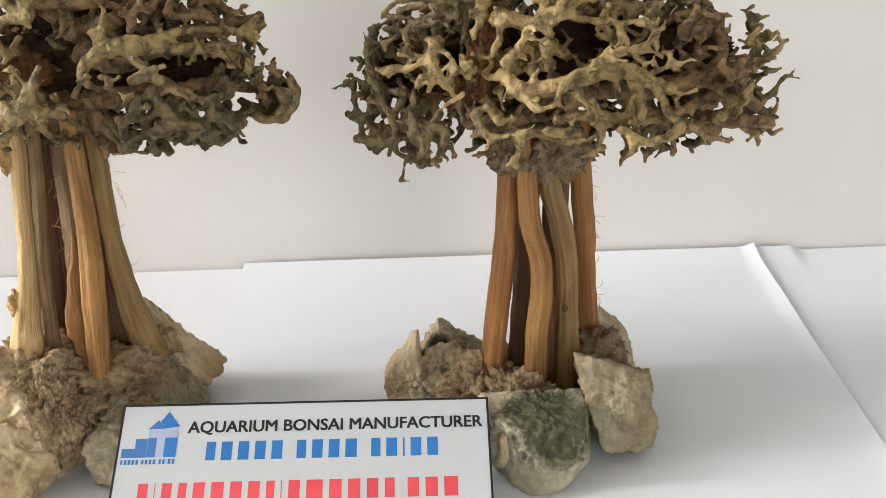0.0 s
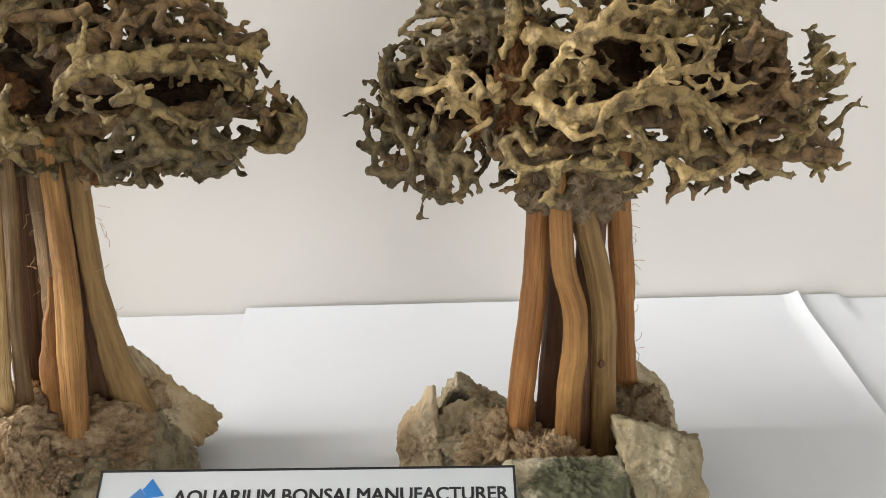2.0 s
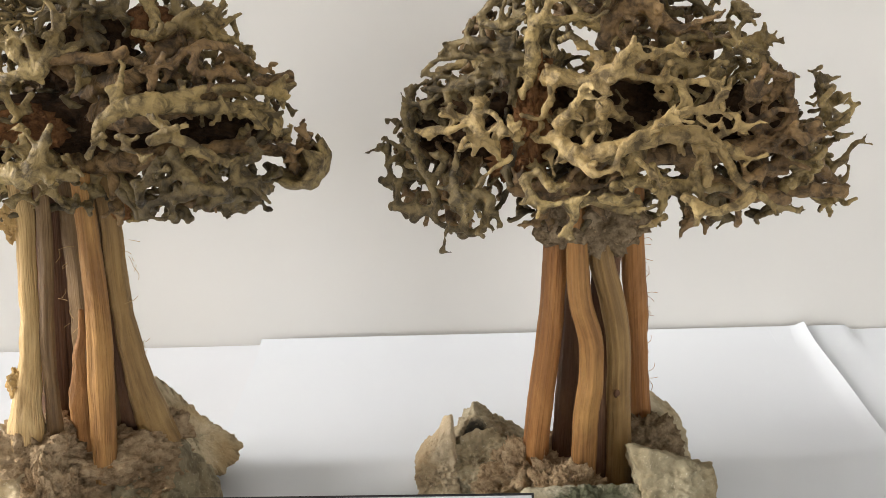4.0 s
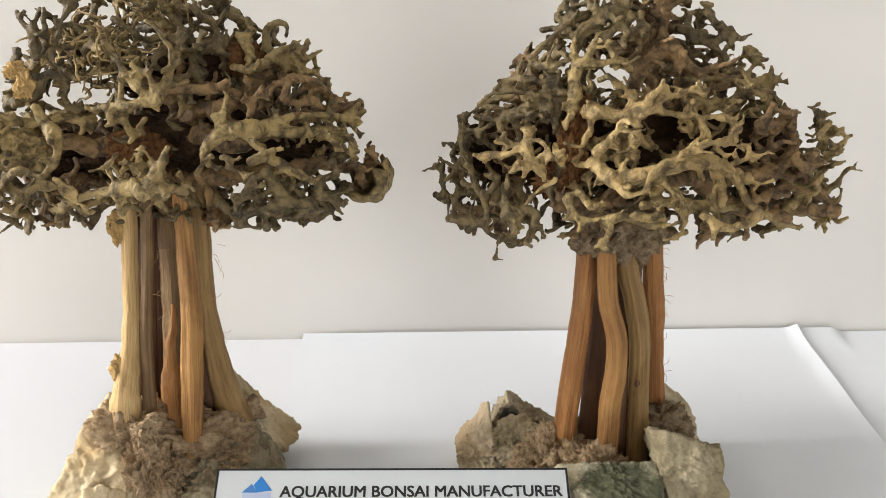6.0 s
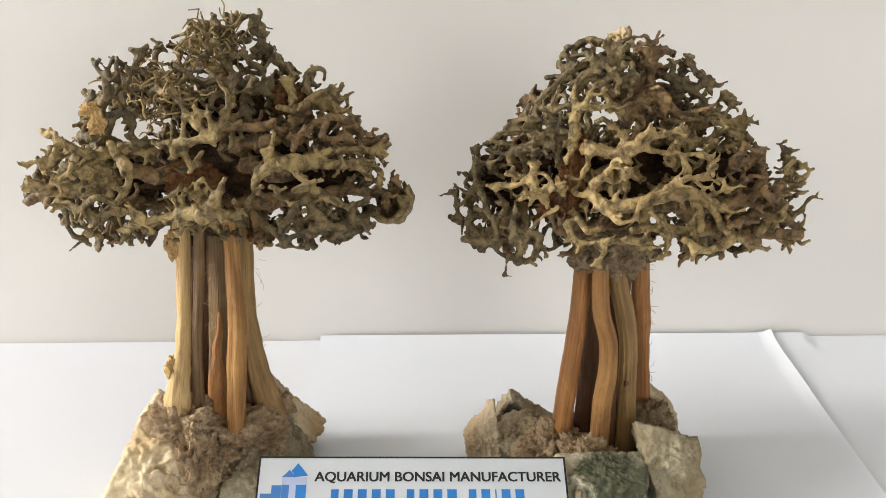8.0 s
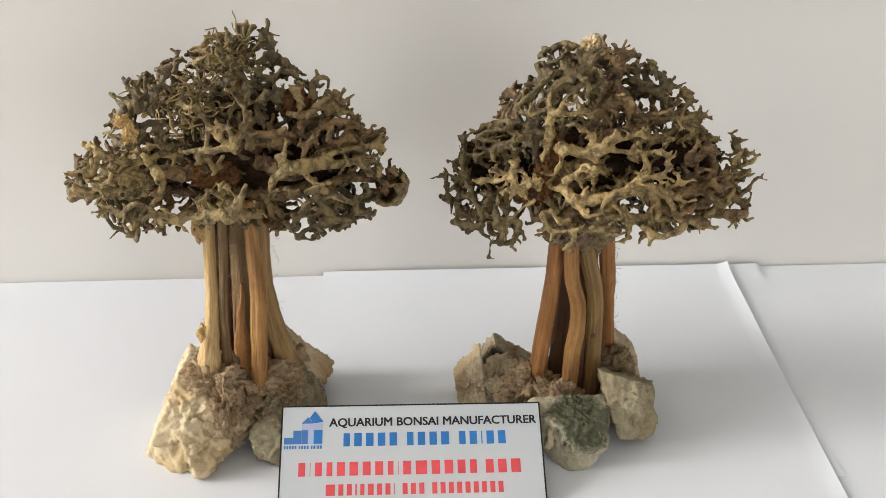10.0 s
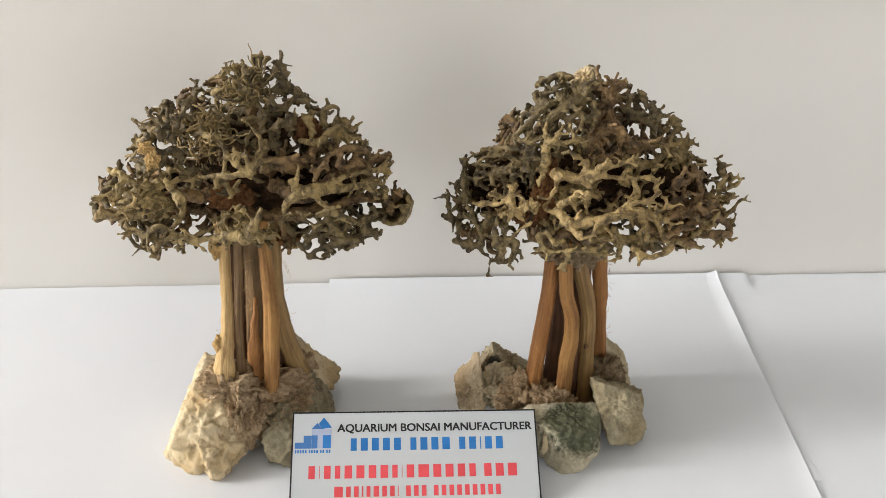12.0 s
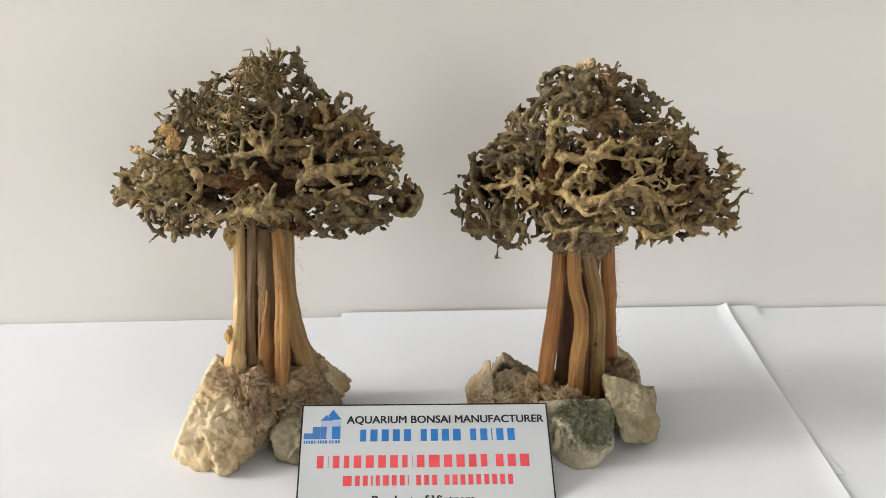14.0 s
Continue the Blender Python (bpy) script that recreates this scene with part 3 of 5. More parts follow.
def twig(t, rng, start, way, length, radius, bend=0.45, fork=True):
    """A short crooked twig with a blunt or forked end."""
    way = way / (np.linalg.norm(way) + 1e-9)
    kink = np.array([rng.gauss(0, bend) for _ in range(3)])
    pts = curve_points([start, start + way * length * 0.5, start + (way + kink) * length], 0.0012)
    t.add(pts, np.linspace(radius, radius * rng.uniform(0.65, 1.0), len(pts)) + SWELL, 6)
    if fork and length > 0.003:
        for _ in range(rng.choice((1, 2, 2))):
            twig(t, rng, pts[-2], (pts[-1] - pts[-2]) * 700 + np.array([rng.gauss(0, 0.8) for _ in range(3)]), length * rng.uniform(0.35, 0.6), radius * 0.75, bend, False)


def crown(tree, profile, mid_y, limbs, roots, openings, count, seed, under, materials, thick=0.0034, piece=260):
    """The crown: hidden limbs, the thick roots that show, and finer roots grown from both, cut into branches."""
    rng = random.Random(seed)
    random.seed(seed)
    heads, owners, head_width = [], [], []
    inner = Tubes()
    for line in limbs:
        p = curve_points(line, 0.0028)
        p = p + np.array([[noise.noise(Vector(q) * 70 + Vector((k * 9.1, 0, 0))) for k in range(3)] for q in p]) * 0.005
        inner.add(p, np.linspace(0.0046, 0.0022, len(p)) + SWELL, 9)
        for q in p[1:]:
            heads.append(q)
            owners.append(-1)
            head_width.append(0.0026)
    skins = []
    for k, (label, material, lines) in enumerate(roots):
        t = Tubes()
        for pts, radii in lines:
            q = curve_points(pts, 0.0013)
            q = q + np.array([[noise.noise(Vector(p) * 160 + Vector((j * 7.7, 0, 0))) for j in range(3)] for p in q]) * 0.0010
            r = np.interp(np.linspace(0, 1, len(q)), np.linspace(0, 1, len(radii)), radii)
            t.add(q, r + SWELL, 9)
            for i in range(3, len(q), 5):
                heads.append(q[i])
                owners.append(k)
                head_width.append(r[i])
            # small side twigs and a divided tip
            for i in range(2, len(q) - 1):
                if rng.random() < 0.13:
                    onward = (q[i + 1] - q[i]) / np.linalg.norm(q[i + 1] - q[i])
                    side = onward * 0.6 + np.array([rng.gauss(0, 0.7) for _ in range(3)])
                    twig(t, rng, q[i], side, r[i] + rng.uniform(0.0018, 0.005), min(r[i] * 0.6, 0.0011))
            if r[-1] < 0.0012:
                for _ in range(rng.choice((0, 1, 2))):
                    twig(t, rng, q[-2], (q[-1] - q[-3]) * 500 + np.array([rng.gauss(0, 0.6) for _ in range(3)]), rng.uniform(0.002, 0.004), r[-1] * 0.8)
        skins.append(t)
    places, parents = grow(profile, mid_y, heads, openings, count, seed, under)
    n = len(places)
    kids = [[] for _ in range(n)]
    for i, p in enumerate(parents):
        if p >= 0:
            kids[p].append(i)
    size, rad = np.ones(n), np.zeros(n)
    for i in reversed(range(n)):
        tip = rng.uniform(0.0007, 0.0013)
        s = sum(rad[k] ** 2.6 for k in kids[i])
        rad[i] = min(thick, max(tip, s ** (1 / 2.6) * 1.002))
        size[i] += sum(size[k] for k in kids[i])
    # whatever springs from a thick root belongs to it; the rest is cut into branches of a handy size
    owner = [None] * n
    for i in range(n):
        p = parents[i]
        if p < 0:
            owner[i] = ("root", owners[i]) if owners[i] >= 0 else ("core", 0)
        elif owner[p][0] != "core":
            owner[i] = owner[p]
        else:
            owner[i] = ("branch", i) if size[i] < piece and size[i] > 3 else ("core", 0)
    tubes = {("core", 0): inner, **{("root", k): t for k, t in enumerate(skins)}}
    stack = [(k, i) for i in range(len(heads)) for k in kids[i]]
    while stack:
        head, origin = stack.pop()
        chain, i = [origin], head
        while True:
            chain.append(i)
            if not kids[i]:
                break
            best = max(kids[i], key=lambda k: size[k])
            for k in kids[i]:
                if k != best:
                    stack.append((k, i))
            if owner[best] != owner[i]:
                stack.append((best, i))
                break
            i = best
        t = tubes.setdefault(owner[head], Tubes())
        p, r = places[chain].copy(), rad[chain].copy()
        r[0] = min(head_width[origin] if origin < len(heads) else r[0], r[1] * 2.0)
        if len(p) > 3:
            p[1:-1] = 0.5 * p[1:-1] + 0.25 * (p[:-2] + p[2:])
        q = curve_points(p, 0.0013)
        rr = np.interp(np.linspace(0, 1, len(q)), np.linspace(0, 1, len(r)), r)
        t.add(q, rr + SWELL, 6 if rr.max() < 0.0014 else 8)
        # blunt forked ends, like antlers
        if not kids[chain[-1]]:
            for _ in range(rng.choice((1, 2, 2, 3))):
                twig(t, rng, q[-1], (q[-1] - q[-2]) * 800 + np.array([rng.gauss(0, 0.7) for _ in range(3)]), rng.uniform(0.0016, 0.0036), rr[-1] * 0.9, 0.4, False)
        for i in chain[1:-1:2]:
            if rng.random() < 0.42:
                side = np.array([rng.gauss(0, 1) for _ in range(3)]) + 0.8 * (places[i] - places[parents[i]]) / 0.0028
                twig(t, rng, places[i], side, rad[i] + rng.uniform(0.0014, 0.004), min(rad[i] * 0.8, 0.0010), 0.5, False)
    for (sort, k), t in tubes.items():
        if sort == "root":
            part("branch", fused(t, "branch"), roots[k][1], tree, roots[k][0])
        elif sort == "branch":
            part("branch", fused(t, "branch"), rng.choices(materials, (3, 4, 4))[0], tree)
        else:
            part("crown_core", fused(t, "crown_core", 0.0009), ROOT_BROWN, tree, "dark brown inner roots")


def tangle(tree, centre, size, count, seed, material, label):
    """Fine curly rootlets knotted together."""
    rng = random.Random(seed)
    random.seed(seed)
    t = Tubes()
    for _ in range(count):
        p = np.array([centre[k] + size[k] * max(-1.3, min(1.3, rng.gauss(0, 0.5))) for k in range(3)])
        v = np.array([rng.gauss(0, 1) for _ in range(3)])
        pts = [p]
        for _ in range(rng.randint(4, 8)):
            v = v / np.linalg.norm(v) + np.array([rng.gauss(0, 0.5) for _ in range(3)])
            pts.append(pts[-1] + v / np.linalg.norm(v) * 0.0026)
        q = curve_points(pts, 0.0012)
        t.add(q, np.linspace(rng.uniform(0.0004, 0.0009), 0.0003, len(q)), 6)
    return tagged(part("rootlet_tangle", t.mesh("rootlet_tangle"), material, tree, label), kind="stuff")


def hairs(tree, spots, count, seed, material):
    """Fine loose fibres on the wood."""
    rng = random.Random(seed)
    random.seed(seed)
    t = Tubes()
    for _ in range(count):
        a, b = rng.choice(spots)
        p = Vector(a).lerp(Vector(b), rng.random())
        v = Vector((rng.gauss(0, 1), rng.gauss(0, 0.7), rng.gauss(0, 1.2))).normalized()
        w = Vector((rng.gauss(0, 1), rng.gauss(0, 1), rng.gauss(0, 1))).normalized()
        s = rng.uniform(0.002, 0.006)
        pts = curve_points([p, p + v * s * 0.5 + w * s * 0.2, p + v * s], 0.001)
        t.add(pts, np.full(len(pts), 0.00011), 4, 0.0, 1.0, 0.0, 0.3)
    return tagged(part("fibre", t.mesh("fibre"), material, tree), kind="stuff")


def grains(tree, spots, count, seed, material):
    """Loose sawdust grains that cling to the mortar."""
    rng = random.Random(seed)
    verts, faces = [], []
    for _ in range(count):
        (cx, cy, cz), (sx, sy, sz) = rng.choice(spots)
        d = Vector((rng.gauss(0, 1), -abs(rng.gauss(0, 1)), rng.gauss(0.2, 0.8))).normalized()
        p = Vector((cx + d.x * sx * 0.47, cy + d.y * sy * 0.47, cz + d.z * sz * 0.47))
        r, first = rng.uniform(0.0005, 0.0013), len(verts)
        for v in ((1, 0, 0), (-1, 0, 0), (0, 1, 0), (0, -1, 0), (0, 0, 1), (0, 0, -1)):
            verts.append(p + Vector(v) * r * rng.uniform(0.6, 1.3))
        faces += [tuple(first + i for i in f) for f in ((0, 2, 4), (2, 1, 4), (1, 3, 4), (3, 0, 4), (2, 0, 5), (1, 2, 5), (3, 1, 5), (0, 3, 5))]
    return tagged(part("mortar_grain", mesh_of("mortar_grain", verts, faces, False), material, tree), kind="stuff")


def cup(tree, centre, radius, axis, seed, material, label):
    """A hollow, broken shell of root wood with a ragged rim."""
    rng = random.Random(seed)
    to = Vector(axis).to_track_quat("Z", "Y").to_matrix()
    n, m = 26, 9
    verts = []
    for wall in (1.0, 0.84):
        for i in range(m + 1):
            for j in range(n):
                a = j / n * 2 * math.pi
                rim = 1.5 + 0.7 * noise.noise(Vector((math.cos(a) * 2.1, math.sin(a) * 2.1, seed))) + 0.7 * noise.noise(Vector((math.cos(a) * 6, math.sin(a) * 6, seed)))
                b = math.pi - (i / m) * rim
                d = Vector((math.sin(b) * math.cos(a), math.sin(b) * math.sin(a), math.cos(b)))
                k = wall * (1 + 0.16 * noise.noise(d * 2.2 + Vector((seed, 0, 0))) + 0.05 * noise.noise(d * 7))
                verts.append(Vector(centre) + to @ (d * radius * k))
    w = (m + 1) * n
    faces = []
    for i in range(m):
        for j in range(n):
            a, b, c, d = i * n + j, i * n + (j + 1) % n, (i + 1) * n + (j + 1) % n, (i + 1) * n + j
            faces.append((a, b, c, d))
            faces.append((w + d, w + c, w + b, w + a))
    for j in range(n):
        a, b = m * n + j, m * n + (j + 1) % n
        faces.append((a, b, w + b, w + a))
    return part("hollow_shell", mesh_of("hollow_shell", verts, faces), material, tree, label)


# ---- the tree on pale stones
left = thing("driftwood_bonsai", (-0.15, 0.385, 0.0), "driftwood bonsai with pale stick trunk on cream stones", "driftwood tree", "bonsai on the table")
part("stone", facet_stone("stone", (-0.178, 0.362, 0.024), 0.040, [((0.0, -0.82, 0.57), 0.0205), ((-0.9, 0.0, 0.44), 0.0178), ((0.9, -0.4, -0.1), 0.0270), ((0.1, 0.1, 1.0), 0.0290), ((-0.62, -0.72, -0.2), 0.0330), ((0.55, -0.78, -0.3), 0.0300), ((0.35, -0.75, 0.56), 0.0235), ((0.0, 1.0, 0.0), 0.030)], 11, 0.14, 0.032), STONE_CREAM, left, "large craggy cream limestone with ochre stains")
part("stone", lump_mesh("stone", (-0.172, 0.340, 0.012), (0.030, 0.030, 0.034), 24, 5, 9, 0.22, 0.08, 30, 0.0), STONE_CREAM, left, "small cream limestone with a dark pitted foot")
part("stone", facet_stone("stone", (-0.124, 0.362, 0.012), 0.032, [((-1.0, -0.15, 0.1), 0.0215), ((0.0, -0.9, 0.4), 0.0220), ((0.30, -0.35, 0.88), 0.0190), ((0.9, -0.1, 0.4), 0.0150), ((-0.5, -0.75, -0.4), 0.0270), ((-0.55, -0.3, 0.78), 0.0215)], 23, 0.10, 0.045), STONE_GREY, left, "grey-brown limestone with a thin raised edge")
part("stone", facet_stone("stone", (-0.118, 0.405, 0.026), 0.030, [((0.70, -0.1, 0.71), 0.0015), ((0.97, 0.0, -0.2), 0.0192), ((0.35, -0.2, -0.92), 0.0165), ((0.1, -1.0, 0.1), 0.0180), ((0.5, -0.7, 0.5), 0.0140), ((0.0, 1.0, 0.0), 0.016), ((0.70, -0.1, -0.70), 0.0205)], 31, 0.10, 0.045), STONE_CREAM, left, "pale limestone with an overhanging pointed end")
part("stone", lump_mesh("stone", (-0.162, 0.408, 0.014), (0.050, 0.044, 0.040), 37, 4, 12, 0.10, 0.035, 10, 0.0), STONE_GREY, left)
part("mortar", lump_mesh("mortar", (-0.146, 0.378, 0.030), (0.062, 0.050, 0.034), 5, 6, 0, 0.40, 0.12), MORTAR, left, "brown crumbly sawdust mortar")
part("mortar", lump_mesh("mortar", (-0.156, 0.350, 0.030), (0.020, 0.026, 0.042), 8, 6, 0, 0.40, 0.12), MORTAR, left, "brown crumbly sawdust mortar")
part("mortar", lump_mesh("mortar", (-0.165, 0.362, 0.047), (0.034, 0.030, 0.028), 9, 6, 0, 0.40, 0.12), MORTAR, left, "brown crumbly sawdust mortar")
part("mortar", lump_mesh("mortar", (-0.124, 0.392, 0.040), (0.016, 0.014, 0.018), 10, 5, 0, 0.5, 0.18), MORTAR, left, "brown crumbly sawdust mortar")
pale_stick = stick(left, [(-0.1610, 0.379, 0.154), (-0.1603, 0.377, 0.135), (-0.1603, 0.372, 0.119), (-0.1607, 0.368, 0.100), (-0.1621, 0.364, 0.083), (-0.1648, 0.360, 0.066), (-0.1662, 0.358, 0.052)], [0.0040, 0.0036, 0.0034, 0.0035, 0.0040, 0.0054, 0.0066], WOOD_PALE, "pale cream stripped stick", 0.12, 0.14)
part("knob", lump_mesh("knob", (-0.1665, 0.362, 0.077), (0.0075, 0.008, 0.012), 3, 4, 0, 0.5, 0.16), BURL_TAN, pale_stick, "knobbly tan burl")
part("knob", lump_mesh("knob", (-0.1650, 0.376, 0.136), (0.007, 0.008, 0.013), 6, 4, 0, 0.35, 0.10), BURL_TAN, pale_stick, "broken pale branch end")
stick(left, [(-0.1508, 0.375, 0.154), (-0.1514, 0.373, 0.137), (-0.1528, 0.369, 0.114), (-0.1547, 0.366, 0.095), (-0.1551, 0.363, 0.077), (-0.1561, 0.360, 0.046)], [0.0025, 0.0025, 0.0025, 0.0026, 0.0026, 0.0030], WOOD_BROWN, "slender brown stick", 0.14, 0.08)
stick(left, [(-0.1440, 0.391, 0.154), (-0.1462, 0.388, 0.097), (-0.1490, 0.384, 0.034)], [0.0072, 0.0074, 0.0084], WOOD_BROWN, "dark brown stick", 0.16, 0.08)
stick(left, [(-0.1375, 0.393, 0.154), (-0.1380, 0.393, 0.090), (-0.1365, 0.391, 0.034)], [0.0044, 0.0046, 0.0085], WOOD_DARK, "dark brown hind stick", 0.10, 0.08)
# two added filler sticks, dark to stand for the shade between the others
stick(left, [(-0.1500, 0.393, 0.154), (-0.1560, 0.392, 0.090), (-0.1595, 0.388, 0.034)], [0.0044, 0.0046, 0.0050], WOOD_DARK, "dark filler stick for the shaded gap in the trunk", 0.10, 0.08)
stick(left, [(-0.156, 0.391, 0.154), (-0.1625, 0.389, 0.090), (-0.1670, 0.385, 0.034)], [0.0058, 0.0060, 0.0062], WOOD_DARK, "dark filler stick for the shaded gap in the trunk", 0.10, 0.08)
stick(left, [(-0.1455, 0.378, 0.100), (-0.1462, 0.376, 0.090), (-0.1477, 0.373, 0.081), (-0.1475, 0.371, 0.072), (-0.1482, 0.371, 0.062), (-0.1492, 0.370, 0.038)], [0.0008, 0.0020, 0.0030, 0.0046, 0.0038, 0.0050], WOOD_ORANGE, "short split brown stick with a burl", 0.14, 0.30)
stick(left, [(-0.1358, 0.374, 0.154), (-0.1356, 0.372, 0.137), (-0.1350, 0.369, 0.120), (-0.1346, 0.366, 0.101), (-0.1358, 0.364, 0.081), (-0.1370, 0.361, 0.060), (-0.1388, 0.359, 0.036)], [0.0034, 0.0036, 0.0042, 0.0046, 0.0048, 0.0045, 0.0036], WOOD_HONEY, "honey-brown furrowed stick", 0.20, 0.05)
stick(left, [(-0.1310, 0.385, 0.154), (-0.1321, 0.386, 0.130), (-0.1332, 0.387, 0.110), (-0.1329, 0.387, 0.088), (-0.1308, 0.386, 0.068), (-0.1268, 0.385, 0.049), (-0.1235, 0.385, 0.032)], [0.0040, 0.0038, 0.0038, 0.0040, 0.0048, 0.0064, 0.0080], WOOD_TAN, "tan flaring stripped stick", 0.14, 0.10)

LEFT_PROFILE = [(0.131, -0.200, -0.080, 0.032), (0.145, -0.222, -0.060, 0.055), (0.160, -0.233, -0.049, 0.060), (0.175, -0.229, -0.060, 0.058), (0.190, -0.215, -0.068, 0.052),
                (0.205, -0.206, -0.083, 0.045), (0.220, -0.195, -0.100, 0.036), (0.232, -0.164, -0.111, 0.027), (0.244, -0.150, -0.117, 0.016)]
LEFT_LIMBS = [
    [(-0.145, 0.390, 0.135), (-0.143, 0.392, 0.165), (-0.138, 0.396, 0.205), (-0.135, 0.398, 0.232)],
    [(-0.144, 0.391, 0.155), (-0.110, 0.372, 0.160), (-0.080, 0.392, 0.158), (-0.060, 0.400, 0.154)],
    [(-0.144, 0.391, 0.165), (-0.170, 0.370, 0.174), (-0.195, 0.362, 0.172), (-0.226, 0.368, 0.160)],
    [(-0.141, 0.394, 0.185), (-0.165, 0.388, 0.204), (-0.186, 0.385, 0.209)],
    [(-0.140, 0.394, 0.180), (-0.115, 0.380, 0.188), (-0.096, 0.390, 0.204)],
    [(-0.145, 0.390, 0.152), (-0.150, 0.430, 0.160), (-0.170, 0.444, 0.170)],
    [(-0.144, 0.391, 0.158), (-0.120, 0.420, 0.165), (-0.095, 0.430, 0.172)],
    [(-0.143, 0.392, 0.168), (-0.110, 0.366, 0.177), (-0.085, 0.384, 0.178), (-0.062, 0.400, 0.182)],
    [(-0.145, 0.390, 0.150), (-0.175, 0.400, 0.150), (-0.205, 0.390, 0.146)],
]
LEFT_ROOTS = []
LEFT_ROOTS.append(("long olive root with a sawn end", ROOT_OLIVE, [
    ([(-0.2110, 0.3550, 0.1968), (-0.2034, 0.3530, 0.1932), (-0.1947, 0.3520, 0.1888), (-0.1861, 0.3580, 0.1858), (-0.1775, 0.3660, 0.1847), (-0.1673, 0.3740, 0.1829)], [0.0016, 0.0018, 0.0020, 0.0017, 0.0017, 0.0018]),
    ([(-0.1788, 0.3480, 0.1935), (-0.1762, 0.3480, 0.1879), (-0.1716, 0.3460, 0.1832), (-0.1721, 0.3450, 0.1766), (-0.1753, 0.3440, 0.1700), (-0.1813, 0.3400, 0.1642), (-0.1851, 0.3370, 0.1605)], [0.0018, 0.0020, 0.0017, 0.0015, 0.0014, 0.0014, 0.0011]),
    ([(-0.2088, 0.3500, 0.1859), (-0.2141, 0.3490, 0.1845), (-0.2187, 0.3480, 0.1841)], [0.0008, 0.0007, 0.0006]),
    ([(-0.2031, 0.3520, 0.1928), (-0.2069, 0.3500, 0.1836), (-0.2112, 0.3490, 0.1816)], [0.0013, 0.0015, 0.0012])]))
LEFT_ROOTS.append(("cut-off pale root end", ROOT_PALE, [
    ([(-0.2193, 0.3470, 0.1741), (-0.2142, 0.3480, 0.1738), (-0.2087, 0.3500, 0.1710), (-0.2000, 0.3560, 0.1694)], [0.0024, 0.0026, 0.0026, 0.0028]),
    ([(-0.2137, 0.3470, 0.1741), (-0.2158, 0.3460, 0.1795)], [0.0013, 0.0010]),
    ([(-0.2088, 0.3480, 0.1726), (-0.2042, 0.3470, 0.1786), (-0.2110, 0.3460, 0.1823)], [0.0014, 0.0012, 0.0009]),
    ([(-0.2021, 0.3470, 0.1774), (-0.1979, 0.3460, 0.1811), (-0.1946, 0.3450, 0.1858)], [0.0010, 0.0010, 0.0008])]))
LEFT_ROOTS.append(("ragged cluster of olive roots", ROOT_OLIVE, [
    ([(-0.2034, 0.3420, 0.1696), (-0.1920, 0.3370, 0.1663), (-0.1830, 0.3350, 0.1628), (-0.1768, 0.3370, 0.1651), (-0.1698, 0.3420, 0.1636)], [0.0011, 0.0019, 0.0017, 0.0014, 0.0014]),
    ([(-0.1832, 0.3340, 0.1625), (-0.1847, 0.3300, 0.1592), (-0.1883, 0.3260, 0.1587)], [0.0010, 0.0009, 0.0006]),
    ([(-0.1923, 0.3360, 0.1654), (-0.1921, 0.3330, 0.1623)], [0.0010, 0.0008]),
    ([(-0.1983, 0.3370, 0.1680), (-0.2029, 0.3330, 0.1663)], [0.0008, 0.0006]),
    ([(-0.1905, 0.3360, 0.1666), (-0.1837, 0.3370, 0.1713), (-0.1779, 0.3380, 0.1682)], [0.0012, 0.0014, 0.0011])]))
LEFT_ROOTS.append(("thin flat root blades", ROOT_PALE, [
    ([(-0.1709, 0.3400, 0.1676), (-0.1692, 0.3390, 0.1610), (-0.1618, 0.3400, 0.1546)], [0.0006, 0.0007, 0.0006]),
    ([(-0.1645, 0.3400, 0.1607), (-0.1671, 0.3390, 0.1644), (-0.1700, 0.3400, 0.1659)], [0.0008, 0.0006, 0.0006])]))
LEFT_ROOTS.append(("thick webbed olive root", ROOT_OLIVE, [
    ([(-0.1692, 0.3450, 0.1578), (-0.1571, 0.3430, 0.1607), (-0.1474, 0.3410, 0.1628), (-0.1368, 0.3390, 0.1637), (-0.1285, 0.3410, 0.1625), (-0.1224, 0.3430, 0.1605)], [0.0012, 0.0016, 0.0024, 0.0039, 0.0023, 0.0014]),
    ([(-0.1364, 0.3400, 0.1651), (-0.1324, 0.3410, 0.1717), (-0.1301, 0.3420, 0.1766), (-0.1294, 0.3420, 0.1788)], [0.0035, 0.0025, 0.0015, 0.0006]),
    ([(-0.1335, 0.3410, 0.1694), (-0.1368, 0.3410, 0.1754), (-0.1396, 0.3410, 0.1777)], [0.0013, 0.0006, 0.0006]),
    ([(-0.1377, 0.3380, 0.1628), (-0.1409, 0.3380, 0.1586)], [0.0027, 0.0019]),
    ([(-0.1353, 0.3420, 0.1634), (-0.1434, 0.3650, 0.1607), (-0.1498, 0.3850, 0.1578)], [0.0032, 0.0033, 0.0035]),
    ([(-0.1514, 0.3380, 0.1692), (-0.1493, 0.3360, 0.1742), (-0.1524, 0.3350, 0.1728)], [0.0006, 0.0006, 0.0006]),
    ([(-0.1491, 0.3360, 0.1740), (-0.1457, 0.3360, 0.1770)], [0.0006, 0.0006]),
    ([(-0.1491, 0.3360, 0.1740), (-0.1461, 0.3350, 0.1705)], [0.0006, 0.0006])]))
